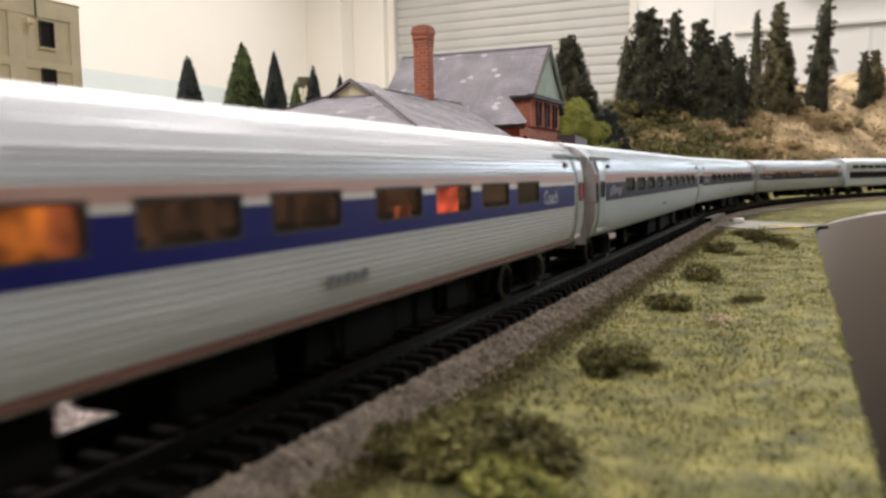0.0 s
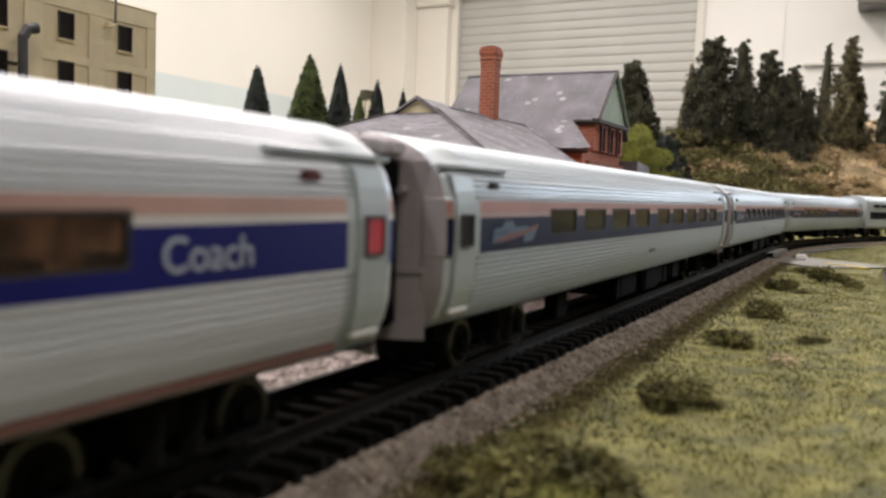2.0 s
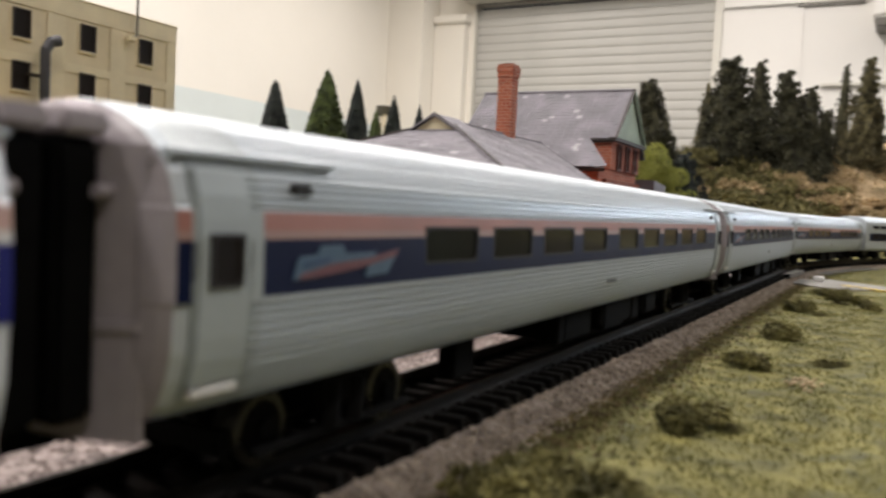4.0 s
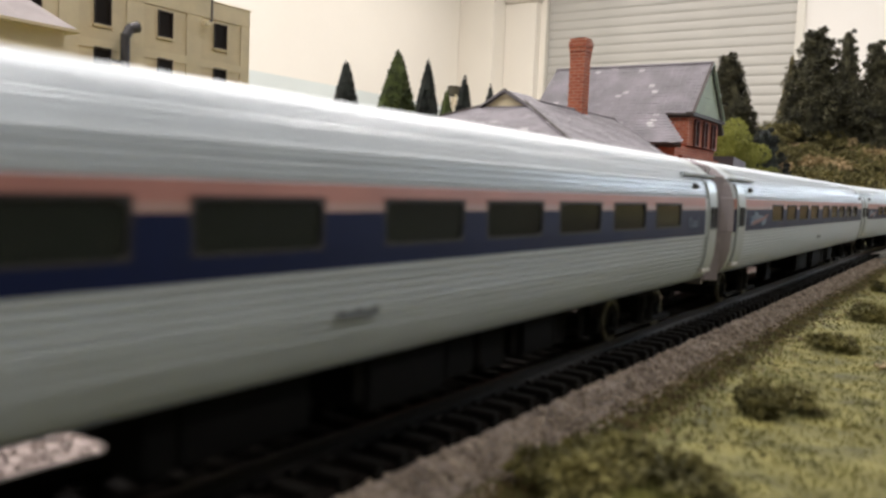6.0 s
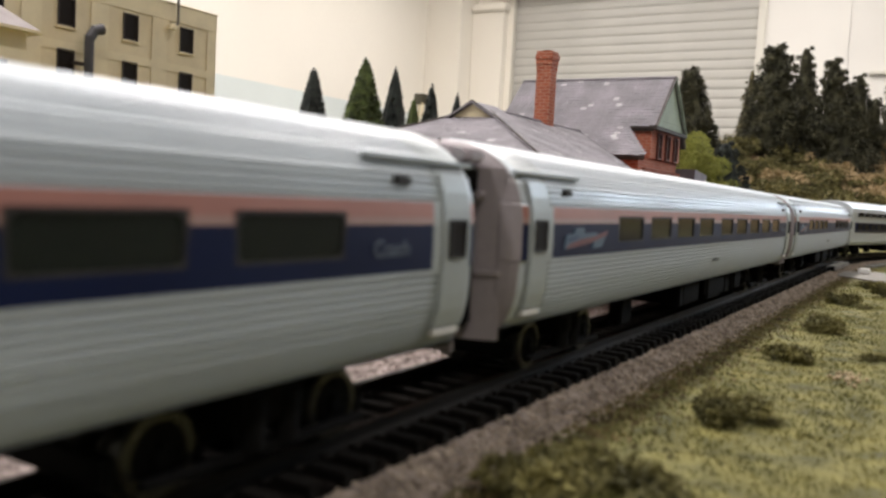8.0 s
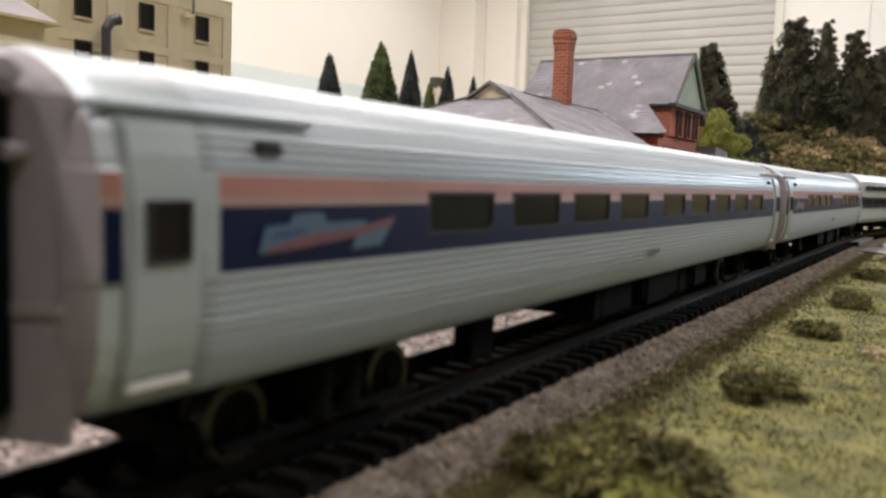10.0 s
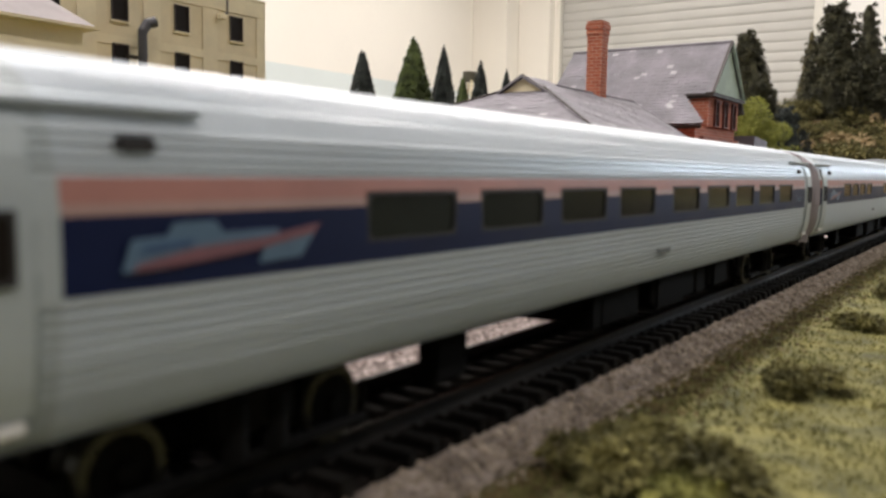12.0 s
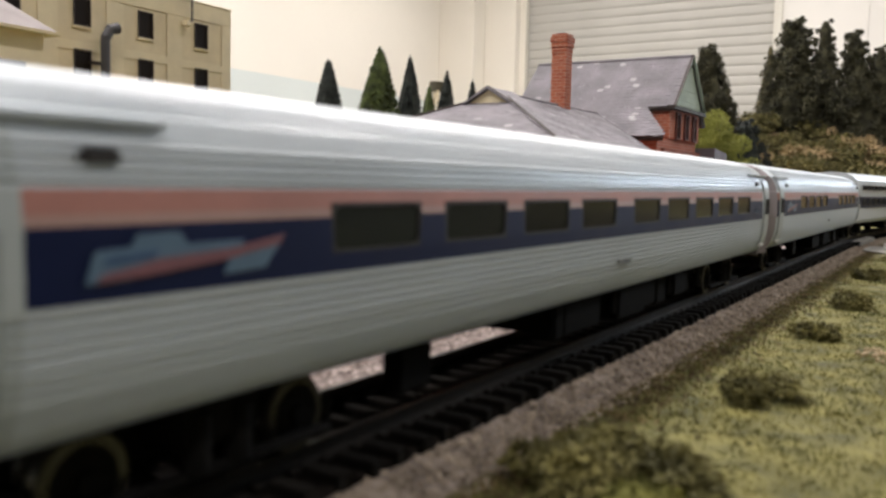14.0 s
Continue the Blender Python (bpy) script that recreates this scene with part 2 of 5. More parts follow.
WALL = mat("room_wall_paint", (0.80, 0.76, 0.67), 0.85, 0, 0.03, 0.8, 60, 0.1, 0.001)
WALL_W = mat("white_wall_panel", (0.74, 0.72, 0.67), 0.6, 0, 0.03, 0.8, 60, 0.05, 0.001)
SKYBLUE = mat("mural_sky_blue", (0.64, 0.69, 0.66), 0.85, 0, 0.05, 1.5, 60, 0.1, 0.001)
SLAT = mat("door_slat_paint", (0.475, 0.465, 0.425), 0.5, 0.1, 0.05, 2, 60, 0.05, 0.001)
DOOR_FRAME = mat("door_frame_paint", (0.62, 0.60, 0.53), 0.5, 0.1, 0.05, 2, 60, 0.05, 0.001)
CONCRETE = mat("concrete_floor", (0.13, 0.122, 0.112), 0.8, 0, 0.15, 2, 60, 0.2, 0.002)
CEIL = mat("ceiling_white", (0.75, 0.73, 0.68), 0.9, 0, 0.03, 2, 60, 0.1, 0.001)
VENT = mat("vent_grey_metal", (0.13, 0.12, 0.10), 0.5, 0.2, 0.1, 5, 60, 0.1, 0.001)


def brick_mat(name, brick_a, brick_b, mortar, w, h):
    """Coursed brickwork on any upright face, with raised bricks."""
    m = mat(name, brick_a, 0.85, 0, 0.2, 150, 900, 0.0)
    nd, lk = m.node_tree.nodes, m.node_tree.links
    co, sep, add, com, tex = nd.new("ShaderNodeTexCoord"), nd.new("ShaderNodeSeparateXYZ"), nd.new("ShaderNodeMath"), nd.new("ShaderNodeCombineXYZ"), nd.new("ShaderNodeTexBrick")
    lk.new(co.outputs["Object"], sep.inputs[0])
    lk.new(sep.outputs[0], add.inputs[0])
    lk.new(sep.outputs[1], add.inputs[1])
    lk.new(add.outputs[0], com.inputs[0])
    lk.new(sep.outputs[2], com.inputs[1])
    lk.new(com.outputs[0], tex.inputs["Vector"])
    tex.inputs["Color1"].default_value, tex.inputs["Color2"].default_value, tex.inputs["Mortar"].default_value = (*brick_a, 1), (*brick_b, 1), (*mortar, 1)
    tex.inputs["Scale"].default_value, tex.inputs["Mortar Size"].default_value = 1.0, h * .11
    tex.inputs["Brick Width"].default_value, tex.inputs["Row Height"].default_value, tex.inputs["Bias"].default_value = w, h, 0.0
    bsdf = nd["Principled BSDF"]
    lk.new(tex.outputs[0], bsdf.inputs["Base Color"])
    bp = nd.new("ShaderNodeBump")
    bp.invert = True
    bp.inputs["Strength"].default_value, bp.inputs["Distance"].default_value = 0.6, 0.0004
    lk.new(tex.outputs[1], bp.inputs["Height"])
    lk.new(bp.outputs[0], bsdf.inputs["Normal"])
    return m


BRICKWORK = brick_mat("red_brickwork", (0.44, 0.125, 0.065), (0.32, 0.075, 0.04), (0.48, 0.28, 0.20), 0.0046, 0.0017)


# ---- mesh helpers ----
def mesh(name, bm, material, smooth=False):
    me = bpy.data.meshes.new(name)
    bm.normal_update()
    bm.to_mesh(me)
    bm.free()
    for m in material if isinstance(material, (list, tuple)) else [material]:
        me.materials.append(m)
    if smooth:
        me.shade_smooth()
    return me


def part(name, bm, material, parent, label="", smooth=False, m=None):
    """One mesh object under a thing or under a part."""
    ob = new(name, mesh(name, bm, material, smooth))
    ob.parent = parent
    if m is not None:
        ob.matrix_basis = m
    if label:
        tagged(ob, label)
    return ob


def thing(name, m, label, category, group="", kind=""):
    ob = new(name)
    ob.empty_display_size = 0.01
    ob.matrix_world = m
    return tagged(ob, label, category, group, kind)


def solid(name, bm, material, m, label, category="", kind="structure", group="", smooth=False):
    ob = new(name, mesh(name, bm, material, smooth))
    ob.matrix_world = m
    return tagged(ob, label, category, group, kind)


def box(x0, x1, y0, y1, z0, z1, bm=None, bevel=0.0, mi=0):
    """A box between the given limits, joined to bm."""
    own = bmesh.new()
    bmesh.ops.create_cube(own, size=1)
    for v in own.verts:
        v.co = Vector((x0 + (v.co.x + 0.5) * (x1 - x0), y0 + (v.co.y + 0.5) * (y1 - y0), z0 + (v.co.z + 0.5) * (z1 - z0)))
    if bevel:
        bmesh.ops.bevel(own, geom=own.edges[:], offset=bevel, segments=2, affect="EDGES")
    return join(bm, own, mi)


def join(bm, own, mi=0):
    for f in own.faces:
        f.material_index = mi
    if bm is None:
        return own
    me = bpy.data.meshes.new("tmp")
    own.to_mesh(me)
    own.free()
    bm.from_mesh(me)
    bpy.data.meshes.remove(me)
    return bm


def rod(p0, p1, r0, r1=None, bm=None, seg=12, mi=0):
    own = bmesh.new()
    p0, p1 = Vector(p0), Vector(p1)
    d = p1 - p0
    bmesh.ops.create_cone(own, cap_ends=True, segments=seg, radius1=r0, radius2=r0 if r1 is None else r1, depth=d.length)
    bmesh.ops.transform(own, matrix=Matrix.Translation((p0 + p1) / 2) @ d.to_track_quat("Z", "Y").to_matrix().to_4x4(), verts=own.verts)
    return join(bm, own, mi)


def prism(outline, axis, a0, a1, bm=None, mi=0):
    """An outline of (u, v) pairs pushed from a0 to a1: axis x takes (y, z), axis y takes (x, z), axis z takes (x, y)."""
    own = bmesh.new()
    put = {"x": lambda u, v, a: (a, u, v), "y": lambda u, v, a: (u, a, v), "z": lambda u, v, a: (u, v, a)}[axis]
    lo = [own.verts.new(put(u, v, a0)) for u, v in outline]
    hi = [own.verts.new(put(u, v, a1)) for u, v in outline]
    k = len(outline)
    own.faces.new(lo)
    own.faces.new(hi[::-1])
    for i in range(k):
        own.faces.new((lo[i], hi[i], hi[(i + 1) % k], lo[(i + 1) % k]))
    bmesh.ops.recalc_face_normals(own, faces=own.faces[:])
    return join(bm, own, mi)


def raw(name, verts, faces, material, smooth=False):
    me = bpy.data.meshes.new(name)
    me.from_pydata(verts, [], faces)
    for m in material if isinstance(material, (list, tuple)) else [material]:
        me.materials.append(m)
    if smooth:
        me.shade_smooth()
    return me


# ---- room ----
def ring_frame_room(w, h, t, d):
    bm = box(-w / 2, w / 2, -d / 2, d / 2, -h / 2, -h / 2 + t)
    box(-w / 2, w / 2, -d / 2, d / 2, h / 2 - t, h / 2, bm)
    box(-w / 2, -w / 2 + t, -d / 2, d / 2, -h / 2 + t, h / 2 - t, bm)
    box(w / 2 - t, w / 2, -d / 2, d / 2, -h / 2 + t, h / 2 - t, bm)
    box(-.02, .02, -d / 2, d / 2, -h / 2 + t, h / 2 - t, bm)
    return bm


DAYGLASS = mat("daylit_glass", (0.6, 0.7, 0.8), 0.3, 0, 0.02, 1, 10, 0, emit=(0.75, 0.88, 1.0), glow=2.5)

ROOM_M = spot(0, 0, 0)          # x along the track, y = -q
FLOOR_Z, CEIL_Z, BACK_S, LEFT_Q, RIGHT_Q, REAR_S = -1.10, 2.80, 7.80, -4.84, 4.2, -4.0
solid("floor", box(REAR_S - .2, BACK_S + .2, -RIGHT_Q - .2, -LEFT_Q + .2, FLOOR_Z - .1, FLOOR_Z), CONCRETE, ROOM_M, "bare grey concrete floor of the layout room", "floor")
solid("ceiling", box(REAR_S - .2, BACK_S + .2, -RIGHT_Q - .2, -LEFT_Q + .2, CEIL_Z, CEIL_Z + .1), CEIL, ROOM_M, "plain white ceiling above the model railway", "ceiling")
solid("wall_left", box(REAR_S, BACK_S, -LEFT_Q, -LEFT_Q + .15, .865, CEIL_Z), WALL, ROOM_M, "cream painted wall behind the model town", "wall")
mural = solid("wall_left_mural", box(REAR_S, BACK_S, -LEFT_Q - .002, -LEFT_Q + .15, FLOOR_Z, .865), SKYBLUE, ROOM_M, "lower wall painted as pale blue sky", "wall")
# two walls out of view, coloured dark to cut fill light on the train
solid("wall_right", box(REAR_S, BACK_S, -RIGHT_Q - .15, -RIGHT_Q, FLOOR_Z, CEIL_Z), UNSEEN_WALL, ROOM_M, "unseen aisle-side wall, coloured dark to cut bounced light", "wall")
solid("wall_rear", box(REAR_S - .15, REAR_S, -RIGHT_Q, -LEFT_Q, FLOOR_Z, CEIL_Z), UNSEEN_WALL, ROOM_M, "unseen aisle-side wall, coloured dark to cut bounced light", "wall")
DOOR_Q0, DOOR_Q1, DOOR_TOP = -3.99, -1.45, 2.19
bm = box(BACK_S, BACK_S + .15, -DOOR_Q0, -LEFT_Q, FLOOR_Z, CEIL_Z)
box(BACK_S, BACK_S + .15, -DOOR_Q1, -DOOR_Q0, DOOR_TOP, CEIL_Z, bm)
solid("wall_back", bm, WALL, ROOM_M, "cream wall beside the roll-up door", "wall")
bm = box(BACK_S, BACK_S + .15, -.90, -DOOR_Q1, FLOOR_Z, CEIL_Z)
box(BACK_S, BACK_S + .15, -RIGHT_Q, -2.20, FLOOR_Z, CEIL_Z, bm)
box(BACK_S, BACK_S + .15, -2.20, -.90, FLOOR_Z, 1.0, bm)
box(BACK_S, BACK_S + .15, -2.20, -.90, 2.1, CEIL_Z, bm)
win = thing("window_1", spot(BACK_S, .90, 1.0), "bright daylit window in the white wall", "window", kind="structure")
part("window_frame", ring_frame_room(1.3, 1.1, .06, .10), WALL_W, win, m=pose(.05, -.65, .55, 0, 0, 90))
part("pane", box(.06, .07, -1.24, -.06, .06, 1.04), DAYGLASS, win)
solid("wall_back_panel", bm, WALL_W, ROOM_M, "white panelled wall beside the roll-up door", "wall")
solid("wall_pillar", box(BACK_S - .35, BACK_S - .002, -LEFT_Q - .42, -LEFT_Q - .003, FLOOR_Z, CEIL_Z), WALL, ROOM_M, "cream boxed pillar in the room corner", "pillar")

roller = thing("roller_door", spot(BACK_S, DOOR_Q0, FLOOR_Z), "closed pale grey slatted roll-up door in the back wall", "door", kind="structure")
slat_w = DOOR_Q1 - DOOR_Q0
slat_me = None
n_slats = int((DOOR_TOP - FLOOR_Z) / 0.09)
for i in range(n_slats):
    if slat_me is None:
        own = prism([(0.062, 0), (0.054, .012), (0.051, .030), (0.051, .060), (0.053, .080), (0.057, .0898), (0.075, .0898), (0.075, 0)], "y", -slat_w, 0)
        slat_me = mesh("slat", own, SLAT)
    o = new("slat", slat_me)
    o.parent = roller
    o.location = (0, 0, i * .09)
part("guide_rail", box(.0, .05, -.018, .0, 0, DOOR_TOP - FLOOR_Z, bevel=.006), DOOR_FRAME, roller)
part("guide_rail", box(-.03, .05, -slat_w, -slat_w + .075, 0, DOOR_TOP - FLOOR_Z, bevel=.006), DOOR_FRAME, roller)
# solid dark strip draws the shadow line below the housing
solid("door_shadow_strip", box(BACK_S - .02, BACK_S - .001, -DOOR_Q1 + .08, -DOOR_Q0 - .02, DOOR_TOP - .012, DOOR_TOP - .002), VENT, ROOM_M, "dark strip standing in for the shadow under the door housing", "trim")
solid("pier_cap", box(BACK_S - .16, BACK_S - .001, -DOOR_Q0 + .03, 4.415, 1.985, 2.065, bevel=.012), WALL, ROOM_M, "cream moulded cap on the pier beside the door", "trim")
solid("door_pier", box(BACK_S - .11, BACK_S - .001, -DOOR_Q0 + .06, 4.415, FLOOR_Z, 1.984), WALL, ROOM_M, "cream pier beside the roll-up door", "pillar")
solid("panel_header", box(BACK_S - .04, BACK_S - .001, -.10, -DOOR_Q1 - .01, 1.965, 2.000, bevel=.004), WALL_W, ROOM_M, "pale header rail over the white wall panels", "trim")
solid("header_slot", box(BACK_S - .03, BACK_S - .001, .30, .82, 1.935, 1.962), VENT, ROOM_M, "dark slot under the header rail", "trim")
hood = solid("door_hood", box(BACK_S - .30, BACK_S - .002, -DOOR_Q1 - .05, -DOOR_Q0 + .05, DOOR_TOP, DOOR_TOP + .32, bevel=.02), DOOR_FRAME, ROOM_M, "boxed housing above the roll-up door", "door housing")
solid("wall_ledge", box(BACK_S - .05, BACK_S - .001, -.89, .60, 1.238, 1.266, bevel=.006), DOOR_FRAME, ROOM_M, "pale rail along the white panelled wall", "rail")
for i, q in enumerate((-.79, -.30, .10, .45, .80)):
    solid("trim", box(BACK_S - .015, BACK_S - .001, -q - .02, -q + .02, FLOOR_Z, 1.22 if i else CEIL_Z, bevel=.004), WALL_W, ROOM_M, "white vertical joint strip on the wall", "trim")
unit = thing("air_unit", spot(BACK_S - .001, -.22, 1.62), "white wall unit with a grey louvred underside", "air unit")
part("housing", box(-.35, 0, -1.0, 0, .12, .75, bevel=.02), WALL_W, unit)
part("louvre", box(-.34, -.01, -.98, -.02, .045, .12, bevel=.01), VENT, unit)

for a, b in LAMP_PLACES:
    fx = thing("ceiling_light", spot(a, b, 2.72), "white ceiling fluorescent light", "ceiling light", "ceiling lights")
    part("housing", box(-.62, .62, -.17, .17, .03, .08, bevel=.008), CEIL, fx)


# ---- layout table, ground, road ----
def edge_q(s):
    """Right edge of the table top."""
    e = 0.0150 - 0.0085 * s
    return e if s < 0.60 else min(0.85, e + 0.55 * (s - 0.60) ** 2 + 0.05 * (s - 0.60) ** 1.5)


def rise(s, q):
    """Height of the ground over the table."""
    ds, dq = s - BEND_S, q - (TRACK_Q + BEND_R)
    out = (math.hypot(ds, dq) - BEND_R) if ds > 0 else TRACK_Q - q
    n1 = noise.noise(Vector((s * 9, q * 9, 0))) * .5 + noise.noise(Vector((s * 26, q * 26, 3))) * .45 + abs(noise.noise(Vector((s * 60, q * 60, 8)))) * .5
    z = 0.0
    if out > .075 and s > .70:
        k = min(1, max(0, (s - .95) / .45)) * min(1, max(0, (q + .62) / .22))
        t = out - .075
        z = k * (0.235 * (1 - math.exp(-t / .30)) * (1 + .9 * max(-.25, (q + .15) * (.6 if q < -.15 else 1.4))) + min(1, t / .05) * .036 * n1)
    z += noise.noise(Vector((s * 40, q * 40, 5))) * .0006 * (1 if out > .03 or out < -.03 else 0)
    return GROUND + max(z, -.001)


def sheet(name, srange, qfun, material, thick=0.0):
    verts, faces, cols = [], [], None
    for s in srange:
        row = qfun(s)
        cols = len(row)
        for q in row:
            p = at(s, q, rise(s, q))
            verts.append(tuple(p))
    for i in range(len(srange) - 1):
        for j in range(cols - 1):
            a = i * cols + j
            faces.append((a, a + 1, a + cols + 1, a + cols))
    return raw(name, verts, faces, material, True)


def q_row(s):
    e = edge_q(s)
    near = [e - .0035 * i for i in range(0, 50)]
    far = [near[-1] + (-1.25 - near[-1]) * i / 100 for i in range(1, 101)]
    return near + far


s_list = [-.35 + .006 * i for i in range(175)] + [.70 + .009 * i for i in range(1, 190)]
g = new("ground", sheet("ground", s_list, q_row, [GRASS, HILL]))
for f in g.data.polygons:
    c = f.center
    if c.z > GROUND + .012:
        f.material_index = 1
tagged(g, "olive green static grass ground rising to a tan hill", "ground", kind="structure")
edge_pts = [(s, edge_q(s)) for s in [-.35 + .02 * i for i in range(135)]]
verts, faces = [], []
for s, q in edge_pts:
    for dq, z in ((-.006, GROUND - .004), (.0, GROUND - .0024), (.0012, GROUND - .0032), (.0016, -.42), (-.006, -.42)):
        verts.append(tuple(at(s, q + dq, z)))
for i in range(len(edge_pts) - 1):
    for j in range(4):
        a = i * 5 + j
        faces.append((a, a + 1, a + 6, a + 5))
tagged(new("fascia", raw("fascia", verts, faces, FASCIA, True)), "smooth brown-grey fascia panel along the layout's edge", "fascia", kind="structure")
solid("layout_frame", box(-.35, 2.4, .05, 1.2, -.30, GROUND - .006), TRIM_DARK, ROOM_M, "dark wooden frame under the layout", "frame")
for a, b in ((-.3, .1), (2.3, .1), (-.3, 1.15), (2.3, 1.15)):
    solid("table_leg", box(a - .03, a + .03, b - .03, b + .03, FLOOR_Z, -.30), TRIM_DARK, ROOM_M, "dark wooden leg under the layout", "leg", group="layout legs", kind="structure")

# ---- track ----
track = thing("railway_track", Matrix.Identity(4), "model railway track with dark ties on grey ballast", "track", kind="structure")
S0, S1 = -.30, 1.95


def sweep(outline, smooth=False, step=.02, s0=S0, s1=S1):
    """An outline of (offset to the right, z) pairs swept along the track."""
    verts, faces, k = [], [], len(outline)
    n = int((s1 - s0) / step)
    for i in range(n + 1):
        s = s0 + (s1 - s0) * i / n
        for o, z in outline:
            a, b = off_track(s, o)
            verts.append(tuple(at(a, b, z)))
    for i in range(n):
        for j in range(k):
            a, b = i * k + j, i * k + (j + 1) % k
            faces.append((a, b, b + k, a + k))
    faces.append(tuple(range(k))[::-1])
    faces.append(tuple(n * k + j for j in range(k)))
    return verts, faces


RAIL_Z, RAIL_TOP = -.0036, -.0011
BED_Z = -.0060       # ballast level beside the tie ends
for o in (-.00825, .00825):
    sec = [(o - .0013, RAIL_Z), (o + .0013, RAIL_Z), (o + .0013, RAIL_Z + .0003), (o + .0003, RAIL_Z + .0007), (o + .0003, RAIL_TOP - .0007), (o + .0005, RAIL_TOP - .0005), (o + .0005, RAIL_TOP), (o - .0005, RAIL_TOP), (o - .0005, RAIL_TOP - .0005), (o - .0003, RAIL_TOP - .0007), (o - .0003, RAIL_Z + .0007), (o - .0013, RAIL_Z + .0003)]
    v, f = sweep(sec)
    r = new("rail", raw("rail", v, f, RAIL))
    r.parent = track
v, f = sweep([(-.026, GROUND - .002), (-.0165, BED_Z), (.0165, BED_Z), (.0235, GROUND - .0003), (.030, GROUND - .003)])
# strip under the ties: shade beneath the train is put into its dark colour
b = new("shaded_bed", raw("shaded_bed", *sweep([(-.0150, -.0070), (-.0142, -.0050), (.0146, -.0050), (.0156, -.0070)]), BED_SHADE))
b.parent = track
b = new("roadbed", raw("roadbed", v, f, BALLAST))
b.parent = track

tie_meshes = []
for k in range(4):
    rnd = random.Random(k)
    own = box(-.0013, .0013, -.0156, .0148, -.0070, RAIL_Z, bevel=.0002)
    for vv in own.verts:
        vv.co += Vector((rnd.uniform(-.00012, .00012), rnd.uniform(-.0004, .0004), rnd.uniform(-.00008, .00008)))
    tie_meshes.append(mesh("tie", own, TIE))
n_ties = 290
for i in range(n_ties):
    s = -.10 + i * .0064
    a, b2, w = track_at(s)
    o = new("tie", tie_meshes[i % 4])
    o.parent = track
    o.matrix_basis = spot(a, b2, 0, -w + random.uniform(-1.2, 1.2))
# rail fastenings along the near stretch
spike = mesh("spike_plate", box(-.0009, .0009, -.0020, .0020, RAIL_Z - .0001, RAIL_Z + .0005), RAIL)
for i in range(140):
    s = -.02 + i * .0064
    for o_ in (-.00825, .00825):
        a, b2 = off_track(s, o_)
        o = new("spike_plate", spike)
        o.parent = track
        o.matrix_basis = spot(a, b2, 0, -track_at(s)[2])

# loose ballast stones
rnd = random.Random(11)
verts, faces = [], []
OCT = [(0, 1, 2), (0, 2, 3), (0, 3, 4), (0, 4, 1), (5, 2, 1), (5, 3, 2), (5, 4, 3), (5, 1, 4)]


def stone(c, r):
    b0 = len(verts)
    for dx, dy, dz in ((0, 0, 1), (1, 0, 0), (0, 1, 0), (-1, 0, 0), (0, -1, 0), (0, 0, -1)):
        k = r * rnd.uniform(.55, 1.25)
        verts.append((c.x + dx * k + rnd.uniform(-.3, .3) * r, c.y + dy * k + rnd.uniform(-.3, .3) * r, c.z + dz * k * .8))
    faces.extend(tuple(b0 + i for i in t) for t in OCT)


for i in range(24000):
    s = -.05 + 1.25 * rnd.random() ** 1.35
    side = rnd.random()
    if side < .68:
        o_ = rnd.uniform(.0158, .0255)
    else:
        o_ = rnd.uniform(-.026, -.0158)
    e = abs(o_)
    z = BED_Z if e < .0165 else max(GROUND, BED_Z - (e - .0165) / .007 * .0030)
    a, b2 = off_track(s, o_ + rnd.gauss(0, .0006))
    stone(at(a, b2, z + .0001), rnd.uniform(.00028, .00062))
bs = new("ballast_stones", raw("ballast_stones", verts, faces, STONE))
tagged(bs, "loose grey model ballast stones beside the rails", "ballast", kind="stuff")

# loose pale gravel on the far side of the track
verts, faces = [], []
for i in range(7000):
    a, b2 = off_track(rnd.uniform(.0, .62), -rnd.uniform(.024, .044))
    stone(at(a, b2, GROUND + .0007), rnd.uniform(.0003, .0008))
tagged(new("gravel_stones", raw("gravel_stones", verts, faces, GRAVEL)), "loose pale pinkish gravel behind the track", "gravel", kind="stuff")

# road crossing
def ribbon(name, pts, width, z, material, label, category):
    vs, fs = [], []
    for i, (s, q) in enumerate(pts):
        s2, q2 = pts[min(i + 1, len(pts) - 1)]
        s1, q1 = pts[max(i - 1, 0)]
        d = Vector((s2 - s1, q2 - q1)).normalized()
        for k in (-.5, .5):
            vs.append(tuple(at(s - d.y * width * k, q + d.x * width * k, z)))
        for k in (.5, -.5):
            vs.append(tuple(at(s - d.y * width * k, q + d.x * width * k, z - .003)))
    for i in range(len(pts) - 1):
        for j in range(4):
            a, b2 = i * 4 + j, i * 4 + (j + 1) % 4
            fs.append((a, b2, b2 + 4, a + 4))
    return tagged(new(name, raw(name, vs, fs, material)), label, category, kind="structure")


ribbon("road", [(.700, -.062), (.685, -.045), (.660, -.020), (.645, edge_q(.645) - .014)], .070, GROUND + .0012, ROAD, "pale grey model road crossing beside the track", "road")
ribbon("road_line", [(.664, -.026), (.648, -.008), (.640, .002)], .0045, GROUND + .0016, YELLOW, "worn yellow line on the model road", "road marking")
ribbon("pavement", [(.80, -.055), (.90, -.040), (.99, -.012)], .018, GROUND + .0016, ROAD, "narrow grey path beside the curving track", "path")
ribbon("crossing_plank", [(.745, off_track(.745, .016)[1]), (.66, off_track(.66, .016)[1])], .006, -.0025, ROAD, "pale crossing panel beside the rail", "crossing")


